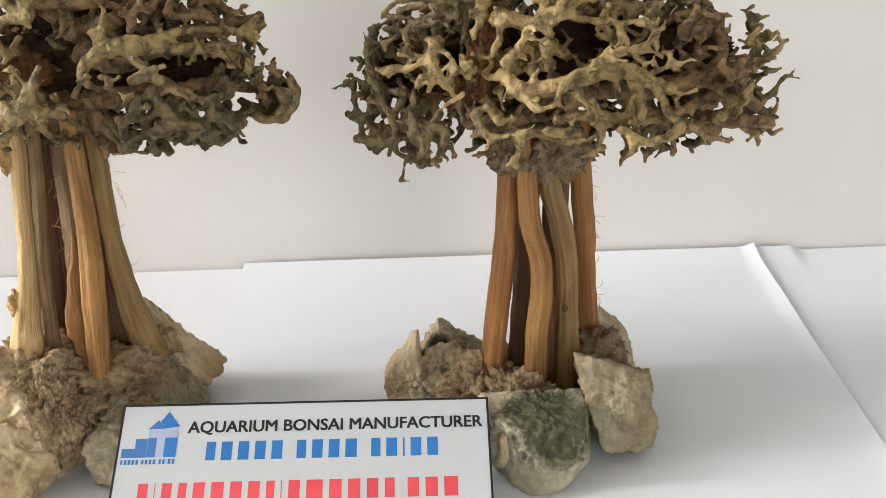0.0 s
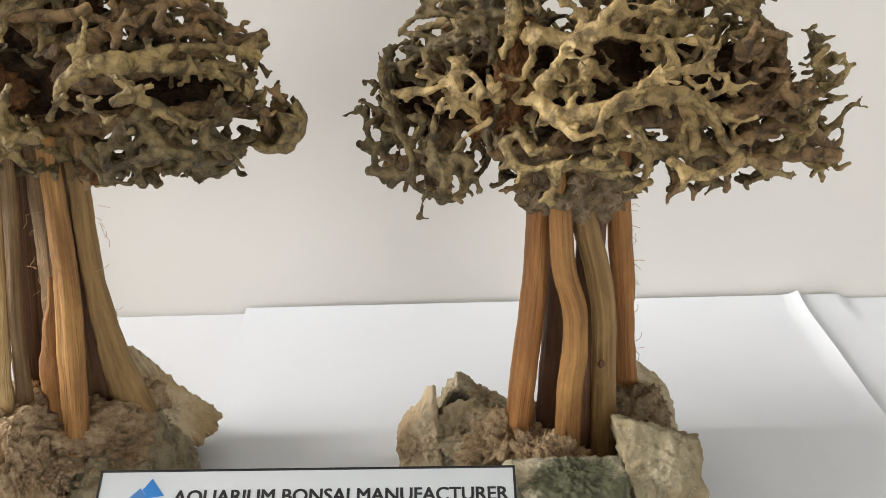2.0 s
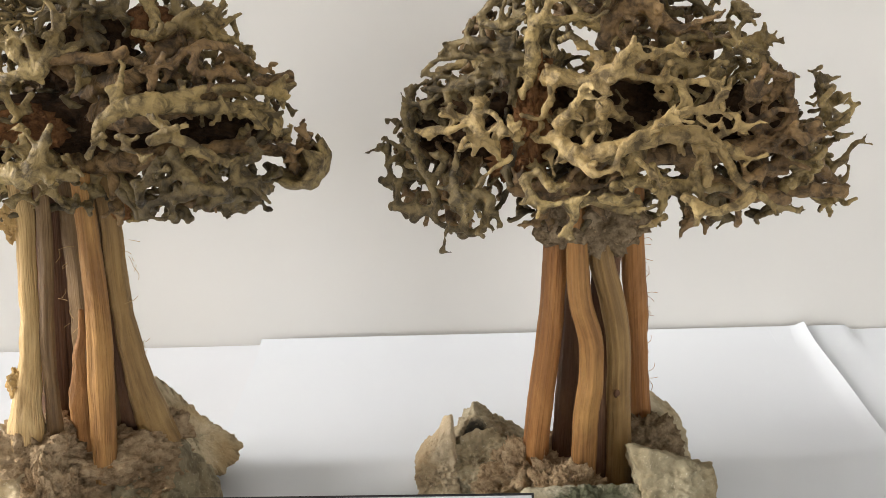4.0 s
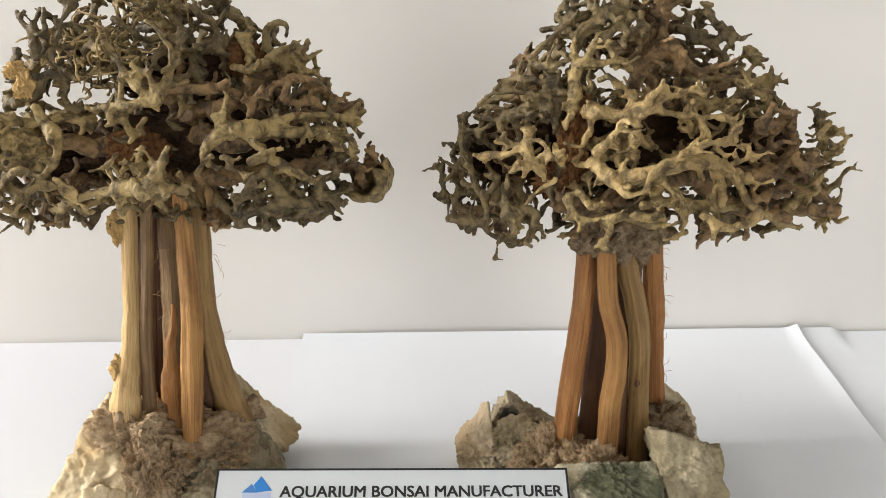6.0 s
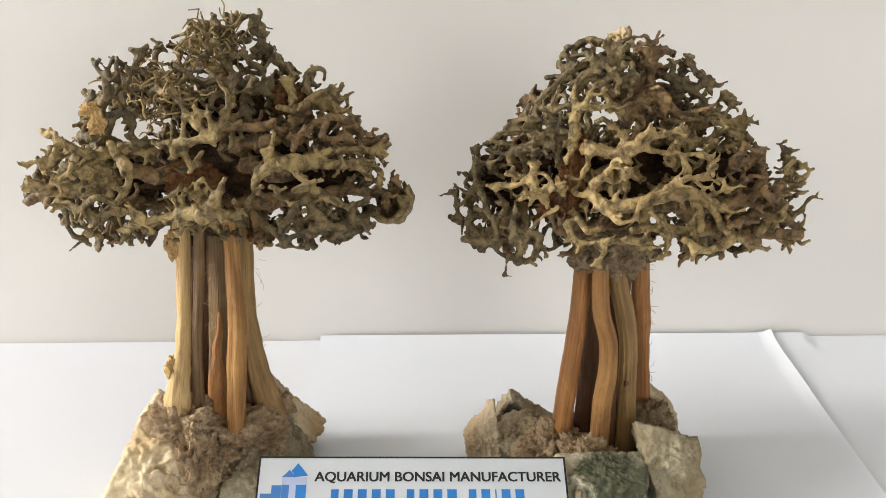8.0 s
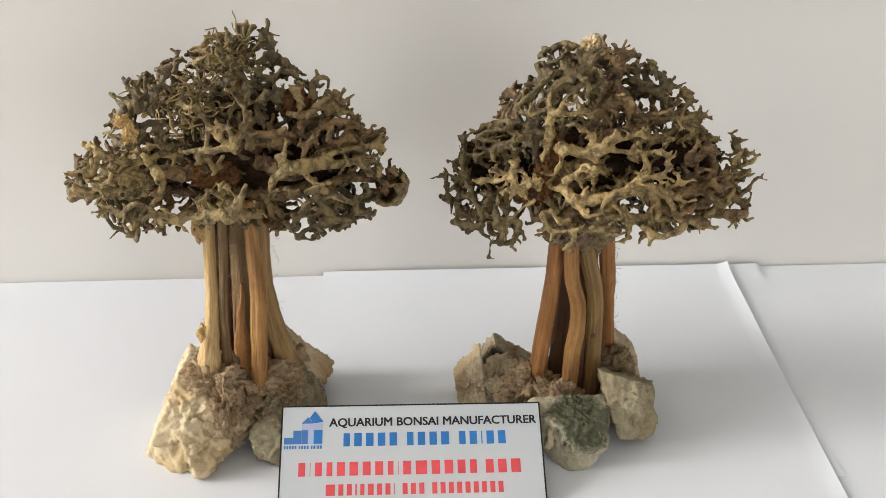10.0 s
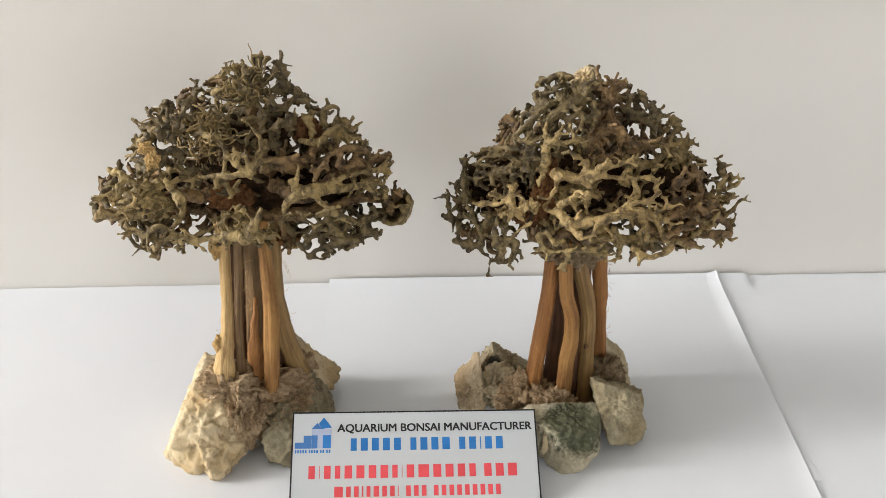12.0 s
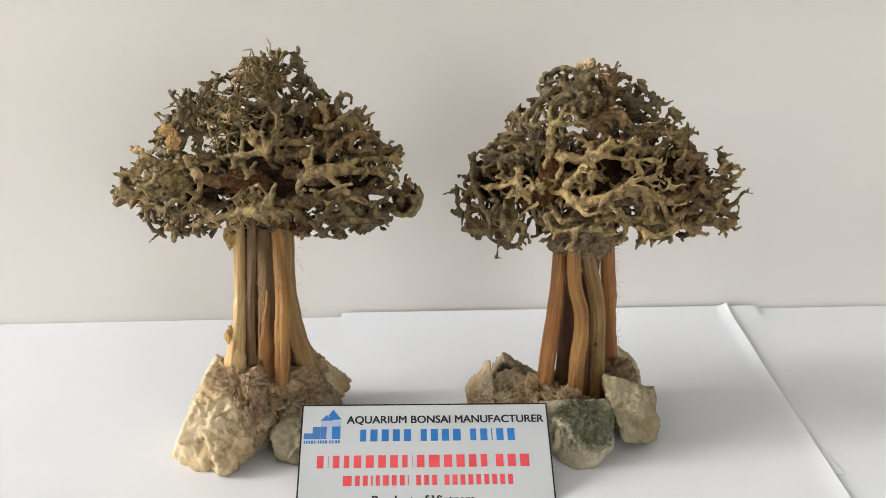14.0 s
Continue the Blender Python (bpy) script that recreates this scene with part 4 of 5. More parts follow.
LEFT_ROOTS.append(("arched dark root", ROOT_DARK, [
    ([(-0.1944, 0.3640, 0.1910), (-0.1857, 0.3650, 0.1948), (-0.1819, 0.3660, 0.2010), (-0.1785, 0.3670, 0.2033), (-0.1753, 0.3680, 0.1989), (-0.1754, 0.3680, 0.1931), (-0.1744, 0.3700, 0.1874), (-0.1672, 0.3720, 0.1893), (-0.1641, 0.3730, 0.1879)], [0.0016, 0.0016, 0.0014, 0.0016, 0.0015, 0.0013, 0.0011, 0.0011, 0.0008]),
    ([(-0.1737, 0.3700, 0.1885), (-0.1696, 0.3690, 0.1911)], [0.0009, 0.0007])]))
LEFT_ROOTS.append(("upright forked root", ROOT_DARK, [
    ([(-0.1768, 0.3680, 0.2064), (-0.1782, 0.3660, 0.2157), (-0.1781, 0.3640, 0.2232), (-0.1769, 0.3640, 0.2284)], [0.0028, 0.0016, 0.0012, 0.0008]),
    ([(-0.1774, 0.3660, 0.2124), (-0.1720, 0.3640, 0.2193), (-0.1733, 0.3640, 0.2249)], [0.0013, 0.0011, 0.0006]),
    ([(-0.1725, 0.3640, 0.2221), (-0.1667, 0.3640, 0.2275)], [0.0007, 0.0006]),
    ([(-0.1833, 0.3680, 0.2087), (-0.1846, 0.3660, 0.2186), (-0.1871, 0.3660, 0.2233)], [0.0022, 0.0016, 0.0011]),
    ([(-0.1833, 0.3660, 0.2174), (-0.1809, 0.3660, 0.2258), (-0.1797, 0.3660, 0.2280)], [0.0011, 0.0008, 0.0006]),
    ([(-0.1865, 0.3650, 0.2220), (-0.1791, 0.3630, 0.2177)], [0.0006, 0.0006]),
    ([(-0.1926, 0.3680, 0.2130), (-0.1913, 0.3680, 0.2064), (-0.1850, 0.3670, 0.2017)], [0.0006, 0.0010, 0.0011]),
    ([(-0.1898, 0.3670, 0.2089), (-0.1903, 0.3670, 0.2134)], [0.0015, 0.0014])]))
LEFT_ROOTS.append(("forked olive root with raised fingers", ROOT_OLIVE, [
    ([(-0.1346, 0.3550, 0.1942), (-0.1421, 0.3550, 0.1982), (-0.1467, 0.3560, 0.2053), (-0.1515, 0.3570, 0.2108), (-0.1541, 0.3580, 0.2150)], [0.0027, 0.0014, 0.0011, 0.0008, 0.0006]),
    ([(-0.1346, 0.3550, 0.1948), (-0.1289, 0.3560, 0.2052), (-0.1300, 0.3570, 0.2156), (-0.1360, 0.3580, 0.2227)], [0.0021, 0.0014, 0.0008, 0.0006]),
    ([(-0.1336, 0.3550, 0.1936), (-0.1438, 0.3550, 0.1925), (-0.1546, 0.3570, 0.1910), (-0.1621, 0.3590, 0.1901)], [0.0019, 0.0014, 0.0015, 0.0010]),
    ([(-0.1467, 0.3560, 0.2053), (-0.1491, 0.3560, 0.1980), (-0.1497, 0.3560, 0.1924)], [0.0008, 0.0011, 0.0012]),
    ([(-0.1421, 0.3550, 0.1982), (-0.1396, 0.3540, 0.2045), (-0.1440, 0.3530, 0.2080)], [0.0009, 0.0008, 0.0006]),
    ([(-0.1363, 0.3540, 0.1983), (-0.1368, 0.3520, 0.2054)], [0.0013, 0.0008]),
    ([(-0.1295, 0.3560, 0.2047), (-0.1245, 0.3560, 0.2086)], [0.0009, 0.0007])]))
LEFT_ROOTS.append(("broad olive root with long fingers", ROOT_OLIVE, [
    ([(-0.1182, 0.3500, 0.1695), (-0.1176, 0.3520, 0.1756), (-0.1103, 0.3550, 0.1804), (-0.0998, 0.3580, 0.1817), (-0.0898, 0.3640, 0.1783), (-0.0775, 0.3740, 0.1765), (-0.0674, 0.3840, 0.1753)], [0.0018, 0.0026, 0.0039, 0.0026, 0.0022, 0.0018, 0.0013]),
    ([(-0.0998, 0.3580, 0.1819), (-0.0867, 0.3680, 0.1842), (-0.0754, 0.3780, 0.1826), (-0.0670, 0.3880, 0.1796), (-0.0585, 0.3960, 0.1808)], [0.0018, 0.0013, 0.0014, 0.0015, 0.0009]),
    ([(-0.0664, 0.3880, 0.1805), (-0.0611, 0.3940, 0.1846)], [0.0012, 0.0007]),
    ([(-0.1103, 0.3550, 0.1804), (-0.1151, 0.3600, 0.1871)], [0.0026, 0.0016]),
    ([(-0.1040, 0.3560, 0.1802), (-0.0961, 0.3520, 0.1744), (-0.0915, 0.3500, 0.1754)], [0.0018, 0.0014, 0.0009])]))
LEFT_ROOTS.append(("dark horizontal root", ROOT_BROWN, [
    ([(-0.1374, 0.3660, 0.1971), (-0.1243, 0.3660, 0.1959), (-0.1144, 0.3660, 0.1964), (-0.1099, 0.3660, 0.1994)], [0.0021, 0.0018, 0.0024, 0.0016]),
    ([(-0.1137, 0.3680, 0.1961), (-0.1054, 0.3700, 0.1929), (-0.0970, 0.3740, 0.1938), (-0.0901, 0.3740, 0.1977), (-0.0816, 0.3780, 0.1981), (-0.0746, 0.3860, 0.1915), (-0.0688, 0.3920, 0.1862)], [0.0015, 0.0011, 0.0013, 0.0017, 0.0018, 0.0016, 0.0010]),
    ([(-0.0856, 0.3700, 0.1894), (-0.0796, 0.3760, 0.1876), (-0.0747, 0.3840, 0.1843)], [0.0013, 0.0014, 0.0009]),
    ([(-0.1024, 0.3620, 0.1855), (-0.0984, 0.3600, 0.1925), (-0.0949, 0.3600, 0.1980)], [0.0014, 0.0012, 0.0009]),
    ([(-0.0898, 0.3680, 0.1898), (-0.0866, 0.3720, 0.1980)], [0.0015, 0.0016])]))
LEFT_ROOTS.append(("raised root fingers", ROOT_OLIVE, [
    ([(-0.0971, 0.3780, 0.2038), (-0.0903, 0.3800, 0.2088), (-0.0833, 0.3840, 0.2125)], [0.0023, 0.0016, 0.0007]),
    ([(-0.0906, 0.3800, 0.2029), (-0.0864, 0.3840, 0.2056), (-0.0831, 0.3880, 0.2085)], [0.0015, 0.0015, 0.0010]),
    ([(-0.0896, 0.3800, 0.2003), (-0.0824, 0.3880, 0.2039), (-0.0756, 0.3940, 0.2072)], [0.0013, 0.0012, 0.0007]),
    ([(-0.0844, 0.3840, 0.1994), (-0.0803, 0.3880, 0.1987), (-0.0768, 0.3900, 0.1965)], [0.0010, 0.0009, 0.0006]),
    ([(-0.1029, 0.3800, 0.2046), (-0.1050, 0.3820, 0.2133), (-0.1011, 0.3840, 0.2175)], [0.0021, 0.0019, 0.0013]),
    ([(-0.1062, 0.3820, 0.2111), (-0.1070, 0.3820, 0.2166)], [0.0013, 0.0011]),
    ([(-0.1106, 0.3780, 0.2027), (-0.1025, 0.3760, 0.2019), (-0.0957, 0.3760, 0.2041)], [0.0016, 0.0015, 0.0015])]))
LEFT_ROOTS.append(("looped olive root", ROOT_DARK, [
    ([(-0.0963, 0.3860, 0.2071), (-0.0979, 0.3860, 0.2133), (-0.0954, 0.3860, 0.2181), (-0.0908, 0.3860, 0.2194), (-0.0886, 0.3860, 0.2174), (-0.0892, 0.3860, 0.2132)], [0.0018, 0.0015, 0.0015, 0.0013, 0.0010, 0.0010])]))
LEFT_ROOTS.append(("dark twig with a thin upright tip", ROOT_DARK, [
    ([(-0.1253, 0.3760, 0.2098), (-0.1203, 0.3800, 0.2127), (-0.1127, 0.3820, 0.2146)], [0.0015, 0.0014, 0.0007]),
    ([(-0.1175, 0.3820, 0.2139), (-0.1152, 0.3840, 0.2203), (-0.1110, 0.3860, 0.2250)], [0.0008, 0.0007, 0.0006]),
    ([(-0.1363, 0.3900, 0.2225), (-0.1278, 0.3840, 0.2131), (-0.1259, 0.3760, 0.2020), (-0.1316, 0.3700, 0.1986)], [0.0017, 0.0014, 0.0015, 0.0017]),
    ([(-0.1290, 0.3800, 0.2159), (-0.1321, 0.3760, 0.2087), (-0.1276, 0.3740, 0.2111)], [0.0013, 0.0015, 0.0010]),
    ([(-0.1229, 0.3920, 0.2256), (-0.1183, 0.3940, 0.2309), (-0.1207, 0.3960, 0.2352)], [0.0015, 0.0019, 0.0013])]))
LEFT_ROOTS.append(("stubby olive root", ROOT_OLIVE, [
    ([(-0.1006, 0.3480, 0.1708), (-0.0938, 0.3500, 0.1716), (-0.0888, 0.3520, 0.1688), (-0.0827, 0.3540, 0.1637), (-0.0770, 0.3560, 0.1603)], [0.0013, 0.0017, 0.0021, 0.0019, 0.0009]),
    ([(-0.0995, 0.3480, 0.1716), (-0.0943, 0.3470, 0.1745), (-0.0901, 0.3480, 0.1759)], [0.0010, 0.0010, 0.0008]),
    ([(-0.1203, 0.3460, 0.1661), (-0.1179, 0.3460, 0.1705)], [0.0012, 0.0011]),
    ([(-0.1096, 0.3470, 0.1691), (-0.1030, 0.3450, 0.1669), (-0.1019, 0.3440, 0.1655)], [0.0009, 0.0008, 0.0006]),
    ([(-0.1120, 0.3500, 0.1728), (-0.1064, 0.3480, 0.1711), (-0.1029, 0.3470, 0.1735)], [0.0012, 0.0010, 0.0006])]))
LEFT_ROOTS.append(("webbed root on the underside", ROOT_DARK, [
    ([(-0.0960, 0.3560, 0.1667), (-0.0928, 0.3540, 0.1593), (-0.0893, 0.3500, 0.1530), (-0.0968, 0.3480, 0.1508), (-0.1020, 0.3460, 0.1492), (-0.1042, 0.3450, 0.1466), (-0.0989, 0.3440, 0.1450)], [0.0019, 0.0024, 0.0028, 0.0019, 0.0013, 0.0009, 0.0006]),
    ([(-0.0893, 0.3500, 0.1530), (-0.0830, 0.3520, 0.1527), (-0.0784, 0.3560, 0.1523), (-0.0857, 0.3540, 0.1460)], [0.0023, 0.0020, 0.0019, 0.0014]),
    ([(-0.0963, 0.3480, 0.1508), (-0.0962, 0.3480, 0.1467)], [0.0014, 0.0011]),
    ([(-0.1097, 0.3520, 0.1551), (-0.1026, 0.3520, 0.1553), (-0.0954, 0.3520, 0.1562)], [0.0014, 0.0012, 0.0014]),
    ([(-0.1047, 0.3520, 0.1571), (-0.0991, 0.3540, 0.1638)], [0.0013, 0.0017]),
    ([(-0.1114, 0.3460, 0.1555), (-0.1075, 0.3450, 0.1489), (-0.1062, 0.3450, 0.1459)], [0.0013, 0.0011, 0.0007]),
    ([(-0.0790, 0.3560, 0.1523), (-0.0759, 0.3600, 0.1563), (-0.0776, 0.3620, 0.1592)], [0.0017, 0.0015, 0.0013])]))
LEFT_ROOTS.append(("small hanging twig", ROOT_DARK, [
    ([(-0.0782, 0.3900, 0.1478), (-0.0767, 0.3930, 0.1380), (-0.0745, 0.3940, 0.1351), (-0.0746, 0.3940, 0.1326)], [0.0010, 0.0008, 0.0007, 0.0006]),
    ([(-0.0770, 0.3930, 0.1374), (-0.0799, 0.3930, 0.1329)], [0.0006, 0.0006])]))
LEFT_OPENINGS = [(-0.184, -0.177, 0.187, 0.200, -0.35, -0.17), (-0.173, -0.156, 0.190, 0.197, -0.35, -0.17), (-0.115, -0.107, 0.151, 0.159, -0.2, -0.26), (-0.102, -0.097, 0.152, 0.163, -0.15, -0.26), (-0.160, -0.154, 0.218, 0.226, -0.33, -0.1)]
crown(left, LEFT_PROFILE, 0.393, LEFT_LIMBS, LEFT_ROOTS, LEFT_OPENINGS, 3300, 7, 0.134, (ROOT_OLIVE, ROOT_DARK, ROOT_BROWN))
tangle(left, (-0.162, 0.374, 0.209), (0.018, 0.014, 0.011), 90, 5, ROOT_PALE, "tangle of thin pale rootlets")
tangle(left, (-0.139, 0.392, 0.230), (0.014, 0.014, 0.007), 70, 6, ROOT_OLIVE, "tangle of thin olive rootlets")
cup(left, (-0.0605, 0.396, 0.1525), 0.0125, (-0.55, -0.25, 0.8), 4, ROOT_OLIVE, "hollow olive shell of root")
part("bark", lump_mesh("bark", (-0.152, 0.374, 0.170), (0.024, 0.014, 0.016), 43, 4, 0, 0.4, 0.14), BARK_RED, left, "red-brown fibrous bark")
part("bark", lump_mesh("bark", (-0.107, 0.390, 0.204), (0.016, 0.012, 0.014), 47, 4, 0, 0.4, 0.14), BARK_RED, left, "red-brown fibrous bark")
for at, size, seed in (((-0.1895, 0.366, 0.198), (0.008, 0.008, 0.012), 49), ((-0.1925, 0.366, 0.2045), (0.007, 0.006, 0.006), 50)):
    part("bark", lump_mesh("bark", at, size, seed, 5, 0, 0.6, 0.2), BURL_TAN, left, "yellow-orange broken bark")
bulb = part("root_bulb", lump_mesh("root_bulb", (-0.1945, 0.356, 0.1745), (0.026, 0.016, 0.018), 58, 5, 0, 0.45, 0.08), ROOT_OLIVE, left, "pale swollen root with small round holes")
# no openings are cut: dark beads give the shade of the small round pits
for at in ((-0.1950, 0.3472, 0.1765), (-0.1915, 0.3472, 0.1755), (-0.1975, 0.3500, 0.1730), (-0.1930, 0.3470, 0.1720)):
    part("hole", lump_mesh("hole", at, (0.0022, 0.0024, 0.0024), 5, 3, 0, 0.2, 0.05), PIT_SHADE, bulb, "small dark bead that stands for a pit's shade")
part("bark", lump_mesh("bark", (-0.122, 0.382, 0.139), (0.013, 0.012, 0.008), 51, 4, 0, 0.4, 0.14), BARK_RED, left, "red-brown fibrous bark")
# added dark bark filler: its colour deepens the shade between the roots
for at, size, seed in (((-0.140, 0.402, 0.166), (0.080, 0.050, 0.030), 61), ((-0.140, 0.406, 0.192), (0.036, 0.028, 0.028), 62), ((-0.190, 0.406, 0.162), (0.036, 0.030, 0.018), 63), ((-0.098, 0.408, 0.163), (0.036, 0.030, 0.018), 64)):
    part("inner_bark", lump_mesh("inner_bark", at, size, seed, 5, 0, 0.45, 0.13), BARK_SHADE_FILL, left, "dark bark filler for the crown's shaded inside")
grains(left, [((-0.148, 0.374, 0.031), (0.066, 0.060, 0.034)), ((-0.152, 0.352, 0.026), (0.022, 0.026, 0.042))], 420, 81, MORTAR)
hairs(left, [((-0.168, 0.38, 0.06), (-0.168, 0.38, 0.12)), ((-0.126, 0.386, 0.07), (-0.126, 0.386, 0.13)), ((-0.15, 0.378, 0.09), (-0.15, 0.378, 0.13))], 26, 4, WOOD_PALE)

# ---- the tree on grey stones
right = thing("driftwood_bonsai", (0.055, 0.39, 0.0), "driftwood bonsai with orange stick trunk on grey stones", "driftwood tree", "bonsai on the table")
mossy = part("stone", facet_stone("stone", (0.046, 0.348, 0.018), 0.026, [((0.0, -0.20, 0.98), 0.0124), ((0.0, 0.8, 0.6), 0.0138), ((0.0, -0.95, 0.3), 0.0192), ((-0.95, -0.2, 0.2), 0.0240), ((0.95, -0.2, 0.1), 0.0212), ((0.7, -0.4, -0.55), 0.0245), ((-0.7, -0.45, -0.4), 0.0240), ((-0.6, -0.78, 0.1), 0.0200)], 41), STONE_MOSSY, right, "grey limestone blackened by lichen on top")
part("stone", facet_stone("stone", (0.079, 0.362, 0.026), 0.024, [((0.05, -0.97, 0.25), 0.0160), ((0.26, 0.50, 0.83), 0.0112), ((0.98, 0.0, 0.10), 0.0165), ((-0.98, 0.0, -0.25), 0.0112), ((-0.5, 0.0, -0.87), 0.0168), ((0.5, -0.75, 0.4), 0.0185), ((0.0, 1.0, 0.0), 0.015)], 53, 0.14, 0.05), STONE_GREY, right, "angular olive-grey limestone")
part("stone", facet_stone("stone", (-0.010, 0.399, 0.012), 0.020, [((-0.1, -0.97, 0.2), 0.0092), ((-0.8, 0.0, 0.6), 0.0086), ((1.0, 0.0, 0.1), 0.0070), ((-1.0, 0.0, -0.1), 0.0110), ((0.0, 1.0, 0.0), 0.015), ((-0.6, -0.6, 0.5), 0.0108)], 67, 0.08, 0.05), STONE_PINK, right, "chipped pinkish flint")
part("stone", facet_stone("stone", (0.008, 0.415, 0.014), 0.022, [((-0.85, 0.0, 0.5), 0.0115), ((0.55, 0.0, 0.83), 0.0128), ((0.1, -0.9, 0.4), 0.0098), ((0.0, 1.0, 0.0), 0.010)], 68, 0.08, 0.05), STONE_HOLLOW_SHADE, right, "pointed pale flint with a hollow's shade painted black")
part("stone", lump_mesh("stone", (0.007, 0.400, 0.009), (0.032, 0.030, 0.031), 69, 6, 8, 0.2, 0.07, 0, 0.0), STONE_PALE, right, "pitted grey-brown stone")
part("stone", facet_stone("stone", (0.086, 0.406, 0.012), 0.026, [((0.65, 0.0, 0.76), 0.0178), ((0.97, 0.0, 0.2), 0.0120), ((0.0, -1.0, 0.1), 0.0085), ((0.0, 1.0, 0.0), 0.012), ((-1.0, 0.0, 0.0), 0.018)], 71, 0.07, 0.05), STONE_PALE, right, "pale rough limestone slab")
part("chip", lump_mesh("chip", (0.0325, 0.3365, 0.016), (0.010, 0.008, 0.017), 77, 4, 5, 0.25, 0.09), STONE_CREAM, mossy, "white freshly broken face of the stone")
part("mortar", lump_mesh("mortar", (0.050, 0.390, 0.003), (0.064, 0.044, 0.018), 13, 5, 0, 0.35, 0.13), MORTAR, right, "brown crumbly sawdust mortar")
part("mortar", lump_mesh("mortar", (0.026, 0.386, 0.011), (0.036, 0.034, 0.037), 14, 6, 0, 0.4, 0.15), MORTAR, right, "brown crumbly sawdust mortar")
part("mortar", lump_mesh("mortar", (0.040, 0.368, 0.012), (0.030, 0.020, 0.040), 15, 6, 0, 0.4, 0.15), MORTAR, right, "brown crumbly sawdust mortar")
part("mortar", lump_mesh("mortar", (0.078, 0.390, 0.026), (0.026, 0.026, 0.026), 17, 5, 0, 0.35, 0.12), MORTAR_GREY, right, "grey-brown crumbly mortar")
part("mortar", lump_mesh("mortar", (0.0515, 0.389, 0.128), (0.037, 0.034, 0.030), 19, 5, 0, 0.35, 0.13), MORTAR_GREY, right, "grey crumbly mortar collar under the crown")
stick(right, [(0.0385, 0.388, 0.135), (0.0374, 0.388, 0.112), (0.0361, 0.387, 0.088), (0.0338, 0.387, 0.065), (0.0309, 0.386, 0.042), (0.0290, 0.385, 0.020)], [0.0044, 0.0046, 0.0050, 0.0053, 0.0052, 0.0050], WOOD_ORANGE, "orange-brown furrowed stick", 0.12, 0.05)
stick(right, [(0.0440, 0.379, 0.135), (0.0445, 0.377, 0.114), (0.0458, 0.375, 0.098), (0.0501, 0.375, 0.082), (0.0504, 0.375, 0.065), (0.0486, 0.375, 0.048), (0.0476, 0.374, 0.016)], [0.0040, 0.0041, 0.0044, 0.0047, 0.0049, 0.0050, 0.0050], WOOD_HONEY, "honey-brown bent furrowed stick", 0.13, 0.05)
tan_stick = stick(right, [(0.0520, 0.383, 0.135), (0.0545, 0.383, 0.113), (0.0595, 0.384, 0.094), (0.0622, 0.384, 0.077), (0.0630, 0.384, 0.054), (0.0635, 0.384, 0.036), (0.0638, 0.384, 0.008)], [0.0044, 0.0047, 0.0048, 0.0047, 0.0048, 0.0053, 0.0056], WOOD_TAN, "tan bowed stick with dark knots", 0.09, 0.05)
stick(right, [(0.0690, 0.402, 0.138), (0.0702, 0.402, 0.109), (0.0727, 0.402, 0.080), (0.0739, 0.401, 0.057), (0.0757, 0.400, 0.034), (0.077, 0.400, 0.020)], [0.0050, 0.0049, 0.0047, 0.0044, 0.0043, 0.0043], WOOD_ORANGE, "brown shaggy stick", 0.14, 0.12)
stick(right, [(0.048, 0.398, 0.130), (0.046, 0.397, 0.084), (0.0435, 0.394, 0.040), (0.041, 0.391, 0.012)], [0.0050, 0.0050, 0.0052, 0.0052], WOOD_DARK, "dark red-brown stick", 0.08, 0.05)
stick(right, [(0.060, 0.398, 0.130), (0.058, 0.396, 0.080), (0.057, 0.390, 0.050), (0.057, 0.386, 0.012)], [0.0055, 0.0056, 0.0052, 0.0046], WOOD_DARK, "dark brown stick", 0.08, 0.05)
part("knot", lump_mesh("knot", (0.0613, 0.3795, 0.057), (0.0024, 0.0022, 0.0036), 2, 3, 0, 0.3, 0.1), WOOD_DARK, tan_stick, "small dark knot")

RIGHT_PROFILE = [(0.124, -0.012, 0.125, 0.036), (0.131, -0.020, 0.138, 0.044), (0.145, -0.027, 0.145, 0.054), (0.160, -0.031, 0.148, 0.059), (0.175, -0.019, 0.141, 0.057), (0.190, -0.005, 0.114, 0.050),
                 (0.203, 0.002, 0.111, 0.045), (0.217, 0.016, 0.095, 0.036), (0.228, 0.028, 0.080, 0.026), (0.236, 0.037, 0.060, 0.015)]
